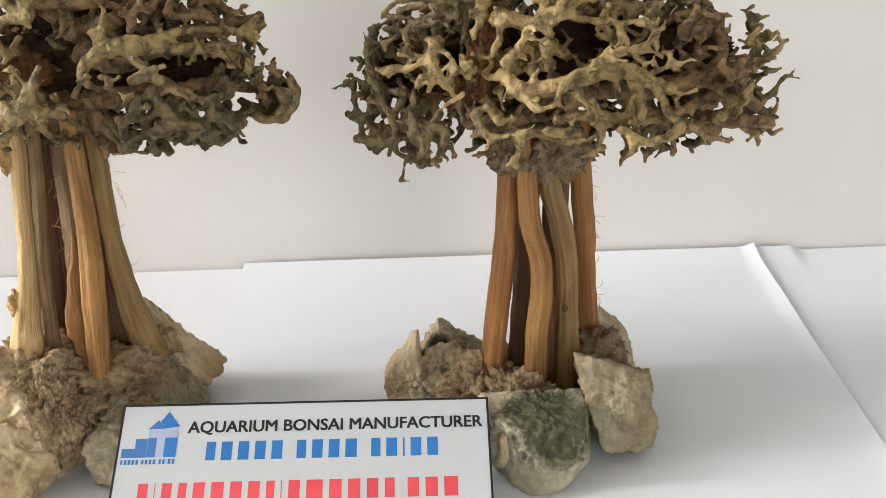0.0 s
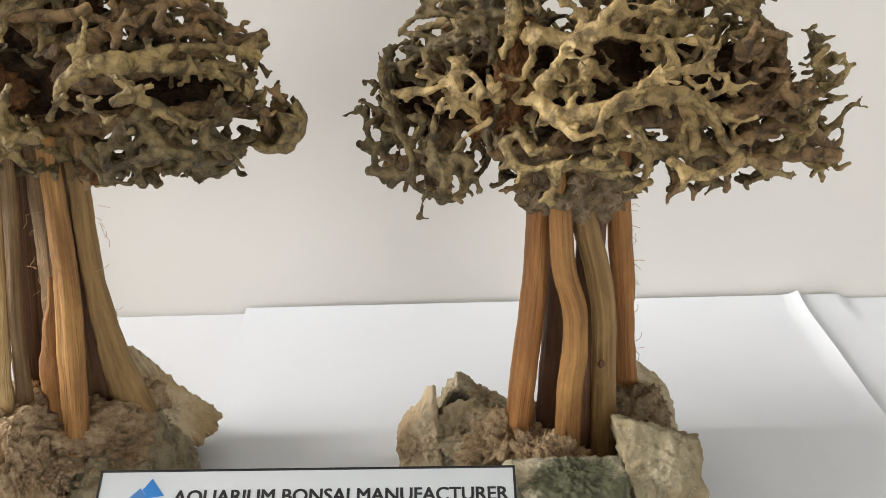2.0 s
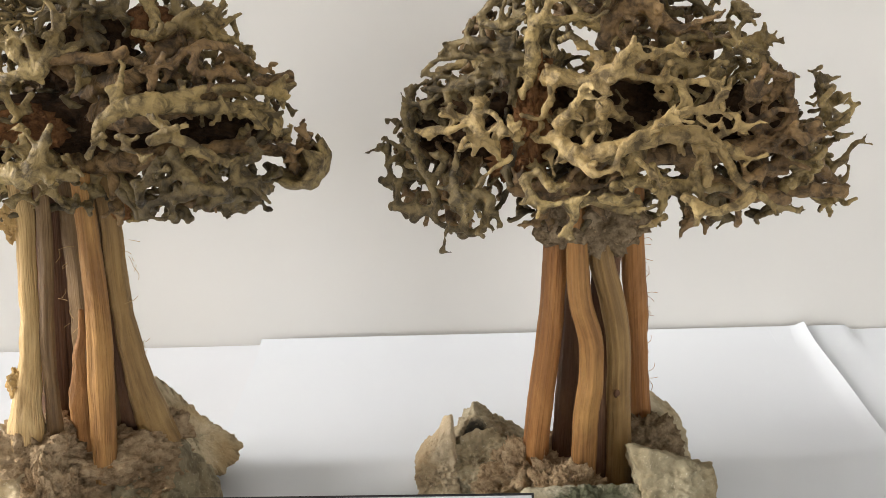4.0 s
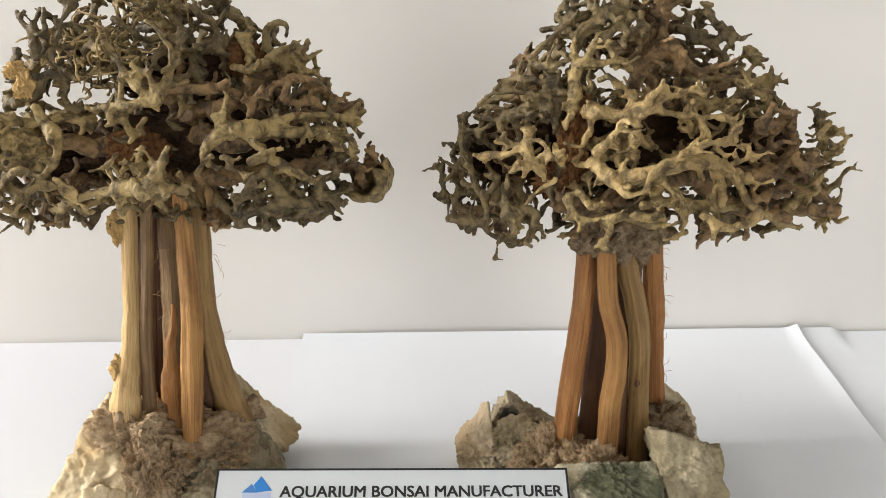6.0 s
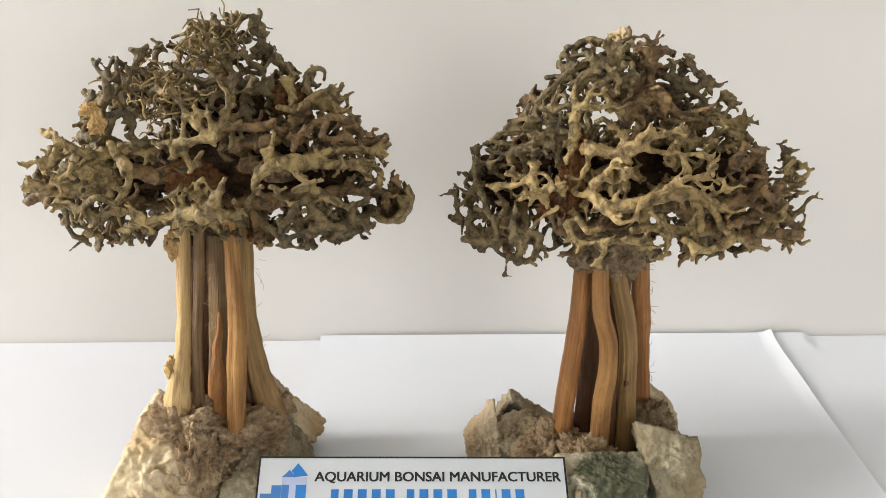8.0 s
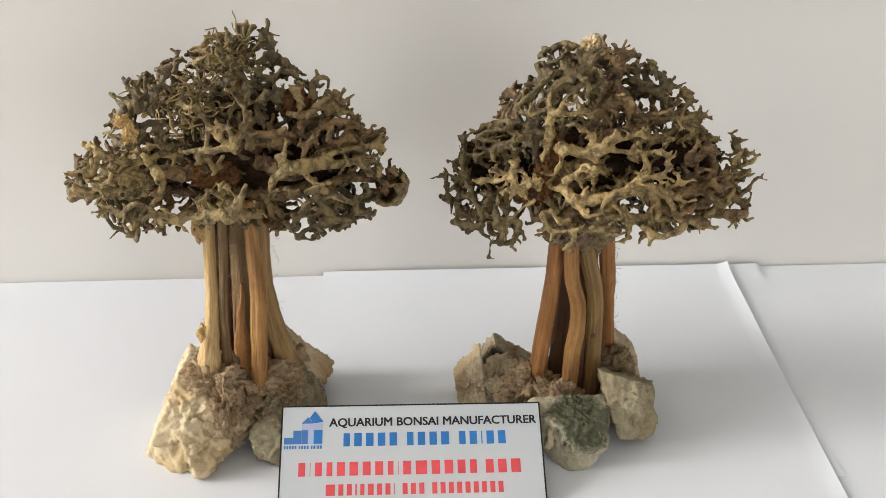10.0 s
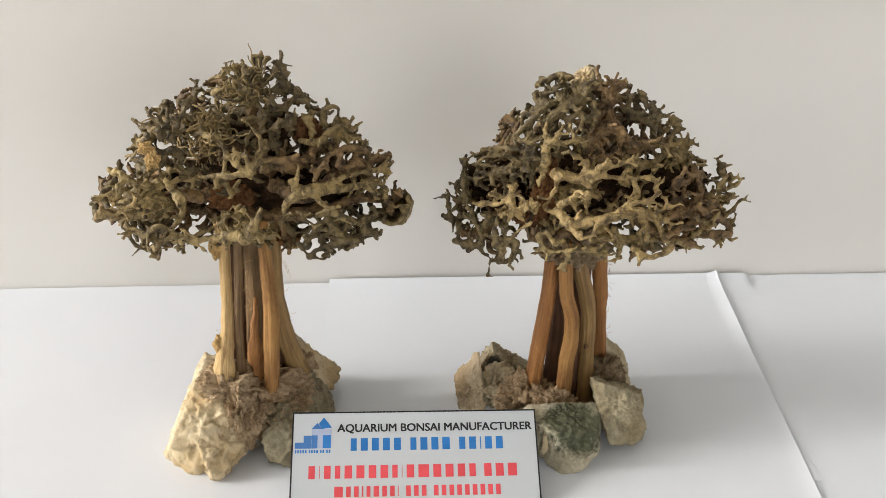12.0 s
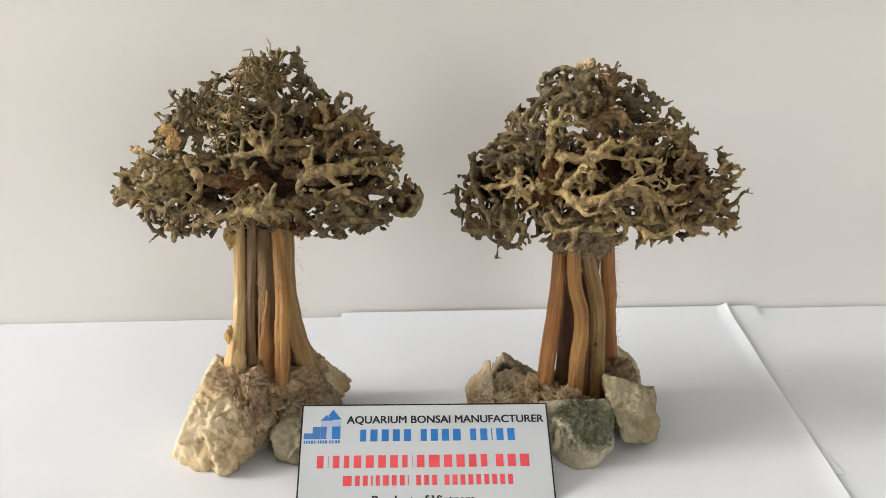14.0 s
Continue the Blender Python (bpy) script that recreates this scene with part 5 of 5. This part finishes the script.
RIGHT_LIMBS = [
    [(0.054, 0.392, 0.135), (0.060, 0.402, 0.165), (0.067, 0.410, 0.196), (0.054, 0.404, 0.226)],
    [(0.053, 0.391, 0.145), (0.080, 0.380, 0.152), (0.110, 0.380, 0.155), (0.136, 0.392, 0.154)],
    [(0.052, 0.393, 0.152), (0.028, 0.396, 0.154), (0.005, 0.400, 0.152), (-0.020, 0.404, 0.148)],
    [(0.058, 0.400, 0.172), (0.028, 0.396, 0.180), (0.006, 0.392, 0.190)],
    [(0.050, 0.400, 0.178), (0.076, 0.392, 0.184), (0.104, 0.394, 0.192)],
    [(0.051, 0.394, 0.155), (0.056, 0.430, 0.162), (0.080, 0.444, 0.166)],
    [(0.050, 0.396, 0.165), (0.030, 0.424, 0.170), (0.010, 0.430, 0.174)],
    [(0.051, 0.394, 0.158), (0.090, 0.402, 0.168), (0.124, 0.396, 0.170)],
    [(0.053, 0.391, 0.142), (0.040, 0.370, 0.146), (0.020, 0.362, 0.146)],
    [(0.108, 0.384, 0.152), (0.122, 0.378, 0.142), (0.140, 0.380, 0.138)],
    [(0.005, 0.398, 0.150), (-0.006, 0.388, 0.140), (-0.018, 0.388, 0.136)],
    [(0.085, 0.385, 0.150), (0.100, 0.372, 0.142), (0.116, 0.366, 0.140)],
]
RIGHT_ROOTS = []
RIGHT_ROOTS.append(("thick pale tan forked root", ROOT_PALE, [
    ([(0.0330, 0.3590, 0.1671), (0.0381, 0.3540, 0.1625), (0.0451, 0.3510, 0.1614), (0.0565, 0.3490, 0.1645), (0.0685, 0.3500, 0.1672), (0.0783, 0.3530, 0.1660), (0.0893, 0.3580, 0.1610), (0.0979, 0.3620, 0.1567)], [0.0027, 0.0030, 0.0030, 0.0027, 0.0029, 0.0031, 0.0026, 0.0020]),
    ([(0.0345, 0.3570, 0.1698), (0.0383, 0.3500, 0.1767), (0.0412, 0.3440, 0.1838), (0.0424, 0.3420, 0.1866)], [0.0024, 0.0014, 0.0009, 0.0006]),
    ([(0.0378, 0.3520, 0.1614), (0.0427, 0.3450, 0.1578), (0.0447, 0.3420, 0.1559)], [0.0020, 0.0018, 0.0011]),
    ([(0.0448, 0.3420, 0.1564), (0.0511, 0.3420, 0.1593), (0.0530, 0.3430, 0.1642), (0.0569, 0.3440, 0.1681), (0.0657, 0.3450, 0.1705)], [0.0010, 0.0011, 0.0011, 0.0011, 0.0006])]))
RIGHT_ROOTS.append(("pale root finger", ROOT_PALE, [
    ([(0.0573, 0.3470, 0.1673), (0.0673, 0.3470, 0.1721), (0.0761, 0.3480, 0.1755), (0.0861, 0.3500, 0.1779), (0.0893, 0.3500, 0.1795)], [0.0017, 0.0014, 0.0012, 0.0008, 0.0006]),
    ([(0.0673, 0.3470, 0.1724), (0.0691, 0.3460, 0.1767)], [0.0008, 0.0006]),
    ([(0.0838, 0.3560, 0.1647), (0.0931, 0.3570, 0.1665), (0.1015, 0.3580, 0.1689)], [0.0010, 0.0009, 0.0006]),
    ([(0.0587, 0.3480, 0.1609), (0.0669, 0.3460, 0.1533)], [0.0010, 0.0007]),
    ([(0.0777, 0.3480, 0.1743), (0.0853, 0.3490, 0.1747), (0.0902, 0.3500, 0.1729)], [0.0008, 0.0007, 0.0006])]))
RIGHT_ROOTS.append(("curling tan root", ROOT_PALE, [
    ([(0.0893, 0.3580, 0.1607), (0.0926, 0.3560, 0.1552), (0.0949, 0.3520, 0.1499), (0.0982, 0.3500, 0.1476), (0.0954, 0.3480, 0.1437), (0.0873, 0.3460, 0.1422), (0.0803, 0.3470, 0.1438), (0.0752, 0.3500, 0.1469)], [0.0024, 0.0014, 0.0016, 0.0019, 0.0017, 0.0016, 0.0018, 0.0017]),
    ([(0.0798, 0.3460, 0.1428), (0.0786, 0.3430, 0.1378)], [0.0014, 0.0011]),
    ([(0.0806, 0.3550, 0.1634), (0.0840, 0.3540, 0.1558), (0.0836, 0.3530, 0.1482)], [0.0023, 0.0019, 0.0017]),
    ([(0.0921, 0.3560, 0.1567), (0.0872, 0.3540, 0.1620)], [0.0010, 0.0009]),
    ([(0.0710, 0.3520, 0.1391), (0.0657, 0.3540, 0.1345)], [0.0012, 0.0009])]))
RIGHT_ROOTS.append(("forked tan root", ROOT_PALE, [
    ([(0.0294, 0.3670, 0.1851), (0.0373, 0.3640, 0.1845), (0.0461, 0.3620, 0.1840), (0.0532, 0.3607, 0.1871), (0.0567, 0.3580, 0.1935), (0.0596, 0.3560, 0.1994)], [0.0029, 0.0030, 0.0027, 0.0027, 0.0015, 0.0007]),
    ([(0.0546, 0.3600, 0.1872), (0.0642, 0.3620, 0.1845), (0.0758, 0.3650, 0.1820), (0.0852, 0.3680, 0.1822)], [0.0018, 0.0014, 0.0013, 0.0006]),
    ([(0.0325, 0.3620, 0.1842), (0.0328, 0.3620, 0.1769)], [0.0016, 0.0010]),
    ([(0.0465, 0.3640, 0.1836), (0.0497, 0.3660, 0.1893), (0.0491, 0.3680, 0.1928)], [0.0023, 0.0020, 0.0013]),
    ([(0.0589, 0.3600, 0.1902), (0.0682, 0.3620, 0.1927), (0.0761, 0.3640, 0.1945)], [0.0013, 0.0011, 0.0008])]))
RIGHT_ROOTS.append(("sawn-off root end", ROOT_PALE, [
    ([(0.0545, 0.3850, 0.1710), (0.0511, 0.3660, 0.1740), (0.0491, 0.3560, 0.1760)], [0.0032, 0.0029, 0.0027])]))
RIGHT_ROOTS.append(("broken root stubs with fingers", ROOT_BROWN, [
    ([(0.0955, 0.3620, 0.1575), (0.1127, 0.3720, 0.1603), (0.1189, 0.3760, 0.1671), (0.1165, 0.3740, 0.1769)], [0.0025, 0.0027, 0.0024, 0.0019]),
    ([(0.1120, 0.3740, 0.1582), (0.1104, 0.3780, 0.1684), (0.1123, 0.3800, 0.1783)], [0.0019, 0.0014, 0.0009]),
    ([(0.1210, 0.3780, 0.1554), (0.1368, 0.3880, 0.1440), (0.1480, 0.3940, 0.1343)], [0.0024, 0.0024, 0.0016]),
    ([(0.1054, 0.3700, 0.1625), (0.1015, 0.3700, 0.1706), (0.0988, 0.3700, 0.1738)], [0.0018, 0.0012, 0.0007]),
    ([(0.0959, 0.3560, 0.1488), (0.1077, 0.3640, 0.1511), (0.1188, 0.3740, 0.1548)], [0.0014, 0.0018, 0.0021])]))
RIGHT_ROOTS.append(("curling root fingers", ROOT_OLIVE, [
    ([(0.1404, 0.3920, 0.1411), (0.1508, 0.3960, 0.1495), (0.1539, 0.3960, 0.1526)], [0.0016, 0.0013, 0.0006]),
    ([(0.1339, 0.3900, 0.1607), (0.1386, 0.3910, 0.1685), (0.1321, 0.3900, 0.1754), (0.1365, 0.3900, 0.1773), (0.1420, 0.3900, 0.1787)], [0.0017, 0.0012, 0.0011, 0.0008, 0.0006]),
    ([(0.1381, 0.3920, 0.1602), (0.1458, 0.3940, 0.1620), (0.1486, 0.3940, 0.1653), (0.1467, 0.3940, 0.1692)], [0.0013, 0.0011, 0.0008, 0.0006]),
    ([(0.1483, 0.3940, 0.1650), (0.1508, 0.3940, 0.1675)], [0.0006, 0.0006]),
    ([(0.1413, 0.3900, 0.1478), (0.1358, 0.3900, 0.1518), (0.1400, 0.3910, 0.1549), (0.1493, 0.3930, 0.1563)], [0.0009, 0.0009, 0.0009, 0.0006]),
    ([(0.1322, 0.3860, 0.1481), (0.1293, 0.3860, 0.1583), (0.1320, 0.3880, 0.1629)], [0.0019, 0.0019, 0.0015]),
    ([(0.1444, 0.3920, 0.1358), (0.1491, 0.3940, 0.1387), (0.1497, 0.3950, 0.1437)], [0.0014, 0.0010, 0.0006])]))
RIGHT_ROOTS.append(("drooping olive root", ROOT_OLIVE, [
    ([(0.1039, 0.3620, 0.1428), (0.1130, 0.3660, 0.1376), (0.1228, 0.3700, 0.1339)], [0.0016, 0.0013, 0.0006]),
    ([(0.1241, 0.3760, 0.1425), (0.1365, 0.3800, 0.1339), (0.1449, 0.3850, 0.1358)], [0.0021, 0.0014, 0.0013]),
    ([(0.1166, 0.3720, 0.1537), (0.1255, 0.3760, 0.1442), (0.1154, 0.3700, 0.1427)], [0.0019, 0.0021, 0.0015]),
    ([(0.1111, 0.3660, 0.1407), (0.1150, 0.3660, 0.1339)], [0.0010, 0.0006])]))
RIGHT_ROOTS.append(("pale stubby forked root", ROOT_PALE, [
    ([(0.0037, 0.3630, 0.1727), (0.0076, 0.3600, 0.1688), (0.0098, 0.3580, 0.1638), (0.0140, 0.3580, 0.1610)], [0.0022, 0.0024, 0.0016, 0.0009]),
    ([(0.0082, 0.3580, 0.1669), (0.0057, 0.3560, 0.1609)], [0.0013, 0.0009]),
    ([(0.0118, 0.3570, 0.1694), (0.0169, 0.3550, 0.1693), (0.0211, 0.3550, 0.1656)], [0.0009, 0.0010, 0.0007]),
    ([(0.0042, 0.3620, 0.1723), (0.0012, 0.3600, 0.1701)], [0.0014, 0.0010]),
    ([(0.0188, 0.3560, 0.1602), (0.0114, 0.3540, 0.1554), (0.0051, 0.3540, 0.1504)], [0.0009, 0.0007, 0.0006])]))
RIGHT_ROOTS.append(("hooked tan root over the collar", ROOT_OLIVE, [
    ([(0.0221, 0.3530, 0.1542), (0.0244, 0.3500, 0.1489), (0.0295, 0.3480, 0.1452), (0.0389, 0.3460, 0.1469)], [0.0019, 0.0017, 0.0011, 0.0011]),
    ([(0.0394, 0.3460, 0.1469), (0.0382, 0.3470, 0.1389), (0.0377, 0.3480, 0.1342)], [0.0011, 0.0013, 0.0009]),
    ([(0.0222, 0.3520, 0.1542), (0.0267, 0.3520, 0.1560), (0.0303, 0.3500, 0.1523), (0.0347, 0.3490, 0.1517)], [0.0014, 0.0013, 0.0011, 0.0007]),
    ([(0.0251, 0.3490, 0.1472), (0.0210, 0.3490, 0.1453)], [0.0010, 0.0007]),
    ([(0.0483, 0.3480, 0.1471), (0.0544, 0.3480, 0.1454), (0.0608, 0.3500, 0.1471)], [0.0017, 0.0017, 0.0014])]))
RIGHT_ROOTS.append(("thick brown root bulge", ROOT_BROWN, [
    ([(0.0523, 0.3800, 0.1923), (0.0549, 0.3840, 0.2034), (0.0592, 0.3880, 0.2114)], [0.0027, 0.0024, 0.0021]),
    ([(0.0551, 0.3800, 0.1993), (0.0608, 0.3800, 0.2072), (0.0660, 0.3790, 0.2077), (0.0724, 0.3780, 0.2016), (0.0768, 0.3760, 0.1980)], [0.0021, 0.0035, 0.0039, 0.0028, 0.0017]),
    ([(0.0648, 0.3840, 0.2079), (0.0641, 0.3900, 0.2166), (0.0683, 0.3960, 0.2222)], [0.0029, 0.0024, 0.0021]),
    ([(0.0760, 0.3760, 0.1980), (0.0839, 0.3770, 0.1993)], [0.0015, 0.0012])]))
RIGHT_ROOTS.append(("arched tan root", ROOT_OLIVE, [
    ([(0.0260, 0.3720, 0.1831), (0.0266, 0.3710, 0.1931), (0.0274, 0.3700, 0.1996), (0.0300, 0.3680, 0.2036), (0.0357, 0.3660, 0.2036), (0.0436, 0.3680, 0.2032), (0.0497, 0.3720, 0.1987)], [0.0022, 0.0026, 0.0024, 0.0023, 0.0011, 0.0011, 0.0013]),
    ([(0.0298, 0.3670, 0.2045), (0.0321, 0.3640, 0.2100), (0.0336, 0.3620, 0.2145)], [0.0016, 0.0010, 0.0006]),
    ([(0.0318, 0.3640, 0.2095), (0.0378, 0.3630, 0.2104)], [0.0008, 0.0006]),
    ([(0.0273, 0.3690, 0.1982), (0.0255, 0.3720, 0.2084), (0.0272, 0.3740, 0.2126)], [0.0014, 0.0013, 0.0010]),
    ([(0.0360, 0.3680, 0.1960), (0.0401, 0.3660, 0.1985), (0.0468, 0.3680, 0.1935)], [0.0011, 0.0013, 0.0014])]))
RIGHT_ROOTS.append(("layered root fingers", ROOT_DARK, [
    ([(0.0263, 0.3740, 0.1913), (0.0140, 0.3740, 0.1906), (0.0034, 0.3780, 0.1910), (-0.0043, 0.3800, 0.1908), (-0.0115, 0.3820, 0.1858)], [0.0019, 0.0016, 0.0013, 0.0010, 0.0006]),
    ([(0.0250, 0.3740, 0.1864), (0.0111, 0.3760, 0.1865), (0.0021, 0.3800, 0.1828), (-0.0092, 0.3820, 0.1850)], [0.0016, 0.0016, 0.0010, 0.0006]),
    ([(0.0216, 0.3740, 0.1951), (0.0094, 0.3760, 0.1967), (-0.0023, 0.3800, 0.1953)], [0.0012, 0.0012, 0.0007]),
    ([(0.0034, 0.3780, 0.1910), (-0.0036, 0.3790, 0.1949)], [0.0009, 0.0006]),
    ([(0.0111, 0.3760, 0.1865), (0.0065, 0.3760, 0.1819), (-0.0042, 0.3800, 0.1797), (-0.0105, 0.3820, 0.1791)], [0.0012, 0.0012, 0.0010, 0.0008]),
    ([(0.0021, 0.3800, 0.1828), (-0.0072, 0.3840, 0.1757), (-0.0168, 0.3880, 0.1726)], [0.0009, 0.0009, 0.0008])]))
RIGHT_ROOTS.append(("gnarled roots near the top", ROOT_DARK, [
    ([(0.0093, 0.3760, 0.2028), (0.0181, 0.3720, 0.2022), (0.0259, 0.3720, 0.2054)], [0.0016, 0.0014, 0.0014]),
    ([(0.0093, 0.3760, 0.2043), (0.0149, 0.3750, 0.2097), (0.0232, 0.3770, 0.2176)], [0.0012, 0.0011, 0.0009]),
    ([(0.0138, 0.3800, 0.2149), (0.0221, 0.3800, 0.2166), (0.0314, 0.3840, 0.2206)], [0.0010, 0.0010, 0.0013]),
    ([(0.0183, 0.3760, 0.2110), (0.0167, 0.3740, 0.2052)], [0.0009, 0.0009]),
    ([(0.0259, 0.3760, 0.2124), (0.0370, 0.3800, 0.2193), (0.0483, 0.3840, 0.2234)], [0.0020, 0.0026, 0.0025]),
    ([(0.0412, 0.3780, 0.2209), (0.0472, 0.3760, 0.2151), (0.0567, 0.3780, 0.2163)], [0.0017, 0.0016, 0.0016])]))
RIGHT_ROOTS.append(("twisted root stubs", ROOT_DARK, [
    ([(0.0706, 0.3900, 0.2142), (0.0812, 0.3860, 0.2121)], [0.0019, 0.0019]),
    ([(0.0752, 0.3880, 0.2089), (0.0857, 0.3860, 0.2089), (0.0903, 0.3860, 0.2132), (0.0837, 0.3860, 0.2182)], [0.0018, 0.0015, 0.0018, 0.0009]),
    ([(0.0894, 0.3860, 0.2117), (0.0956, 0.3860, 0.2110)], [0.0013, 0.0010]),
    ([(0.0842, 0.3860, 0.2082), (0.0909, 0.3860, 0.2027), (0.0899, 0.3860, 0.1964)], [0.0013, 0.0012, 0.0010]),
    ([(0.0908, 0.3860, 0.2135), (0.0929, 0.3870, 0.2155)], [0.0012, 0.0007])]))
RIGHT_ROOTS.append(("hooked root twigs", ROOT_OLIVE, [
    ([(0.0726, 0.3800, 0.1952), (0.0879, 0.3840, 0.1943), (0.1005, 0.3880, 0.1920), (0.1165, 0.3920, 0.1937)], [0.0015, 0.0013, 0.0012, 0.0006]),
    ([(0.1005, 0.3880, 0.1923), (0.1037, 0.3900, 0.1985), (0.1105, 0.3910, 0.2011)], [0.0011, 0.0009, 0.0006]),
    ([(0.0995, 0.3860, 0.1786), (0.1106, 0.3900, 0.1826), (0.1108, 0.3910, 0.1909), (0.1086, 0.3910, 0.1930)], [0.0012, 0.0011, 0.0008, 0.0006]),
    ([(0.0717, 0.3740, 0.1860), (0.0906, 0.3800, 0.1863), (0.1056, 0.3860, 0.1906)], [0.0018, 0.0013, 0.0011]),
    ([(0.1101, 0.3900, 0.1834), (0.1140, 0.3920, 0.1912), (0.1121, 0.3920, 0.1984)], [0.0006, 0.0006, 0.0006]),
    ([(0.0734, 0.3760, 0.1911), (0.0816, 0.3760, 0.1855), (0.0964, 0.3820, 0.1818)], [0.0015, 0.0015, 0.0013])]))
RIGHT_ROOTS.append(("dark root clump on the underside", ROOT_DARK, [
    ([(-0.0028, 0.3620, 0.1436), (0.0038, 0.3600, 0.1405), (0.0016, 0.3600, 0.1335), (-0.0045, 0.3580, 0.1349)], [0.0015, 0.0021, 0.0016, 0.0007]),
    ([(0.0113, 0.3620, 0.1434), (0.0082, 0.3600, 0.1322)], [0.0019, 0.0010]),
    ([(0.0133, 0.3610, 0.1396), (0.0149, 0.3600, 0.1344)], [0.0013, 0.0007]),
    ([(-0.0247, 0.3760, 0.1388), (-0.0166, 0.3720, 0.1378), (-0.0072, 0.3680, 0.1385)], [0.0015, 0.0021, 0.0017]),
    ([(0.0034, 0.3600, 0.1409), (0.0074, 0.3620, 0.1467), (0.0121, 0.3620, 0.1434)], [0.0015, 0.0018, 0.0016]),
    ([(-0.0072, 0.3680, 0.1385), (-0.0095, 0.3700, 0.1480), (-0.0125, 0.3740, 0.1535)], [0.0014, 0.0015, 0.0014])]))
RIGHT_ROOTS.append(("dark forked twig", ROOT_DARK, [
    ([(-0.0301, 0.4040, 0.1412), (-0.0239, 0.4010, 0.1393), (-0.0168, 0.3960, 0.1442), (-0.0102, 0.3900, 0.1440)], [0.0011, 0.0018, 0.0019, 0.0019]),
    ([(-0.0239, 0.4010, 0.1402), (-0.0266, 0.4040, 0.1471), (-0.0268, 0.4050, 0.1522), (-0.0330, 0.4050, 0.1530)], [0.0015, 0.0013, 0.0011, 0.0006]),
    ([(-0.0268, 0.4050, 0.1517), (-0.0261, 0.4050, 0.1543)], [0.0010, 0.0006]),
    ([(-0.0185, 0.3960, 0.1442), (-0.0201, 0.3960, 0.1547), (-0.0159, 0.3940, 0.1620), (-0.0217, 0.3940, 0.1663)], [0.0014, 0.0013, 0.0013, 0.0008]),
    ([(-0.0159, 0.3940, 0.1620), (-0.0159, 0.3900, 0.1730)], [0.0011, 0.0009])]))
RIGHT_ROOTS.append(("tangled olive roots under the thick limb", ROOT_OLIVE, [
    ([(0.0522, 0.3520, 0.1496), (0.0651, 0.3540, 0.1502), (0.0783, 0.3560, 0.1482), (0.0942, 0.3580, 0.1462)], [0.0019, 0.0021, 0.0021, 0.0014]),
    ([(0.0651, 0.3560, 0.1561), (0.0700, 0.3520, 0.1448), (0.0674, 0.3500, 0.1397)], [0.0019, 0.0014, 0.0009]),
    ([(0.0803, 0.3560, 0.1534), (0.0833, 0.3520, 0.1416)], [0.0019, 0.0012]),
    ([(0.0579, 0.3560, 0.1523), (0.0638, 0.3620, 0.1596)], [0.0021, 0.0021]),
    ([(0.0421, 0.3500, 0.1464), (0.0522, 0.3500, 0.1438), (0.0614, 0.3510, 0.1394)], [0.0019, 0.0019, 0.0012])]))
RIGHT_OPENINGS = [(0.034, 0.049, 0.193, 0.202, 0.2, -0.15), (0.087, 0.096, 0.188, 0.194, 0.3, -0.15), (0.117, 0.124, 0.166, 0.180, 0.4, -0.2)]
crown(right, RIGHT_PROFILE, 0.397, RIGHT_LIMBS, RIGHT_ROOTS, RIGHT_OPENINGS, 3500, 21, 0.124, (ROOT_OLIVE, ROOT_DARK, ROOT_BROWN))
for at, size, seed in (((0.027, 0.373, 0.166), (0.013, 0.011, 0.018), 29), ((0.029, 0.376, 0.182), (0.009, 0.010, 0.020), 30), ((0.023, 0.379, 0.154), (0.017, 0.014, 0.014), 31)):
    part("bark", lump_mesh("bark", at, size, seed, 5, 0, 0.6, 0.24), BARK_RED, right, "red-brown fibrous bark")
part("knob", lump_mesh("knob", (0.051, 0.399, 0.2295), (0.012, 0.011, 0.011), 33, 5, 0, 0.55, 0.2), STONE_CREAM, right, "pale yellow burl")
# added dark filler, coloured for the shade inside this crown
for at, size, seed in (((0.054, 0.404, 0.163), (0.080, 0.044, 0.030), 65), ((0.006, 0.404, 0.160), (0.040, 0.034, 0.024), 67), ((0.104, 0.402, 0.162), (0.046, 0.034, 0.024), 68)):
    part("inner_bark", lump_mesh("inner_bark", at, size, seed, 5, 0, 0.45, 0.13), BARK_SHADE_FILL, right, "dark bark filler for the crown's shaded inside")
grains(right, [((0.026, 0.386, 0.011), (0.036, 0.034, 0.037)), ((0.040, 0.368, 0.012), (0.030, 0.020, 0.040)), ((0.054, 0.389, 0.128), (0.036, 0.032, 0.030))], 420, 82, MORTAR)
hairs(right, [((0.0795, 0.402, 0.04), (0.0735, 0.402, 0.125))], 46, 9, WOOD_ORANGE)
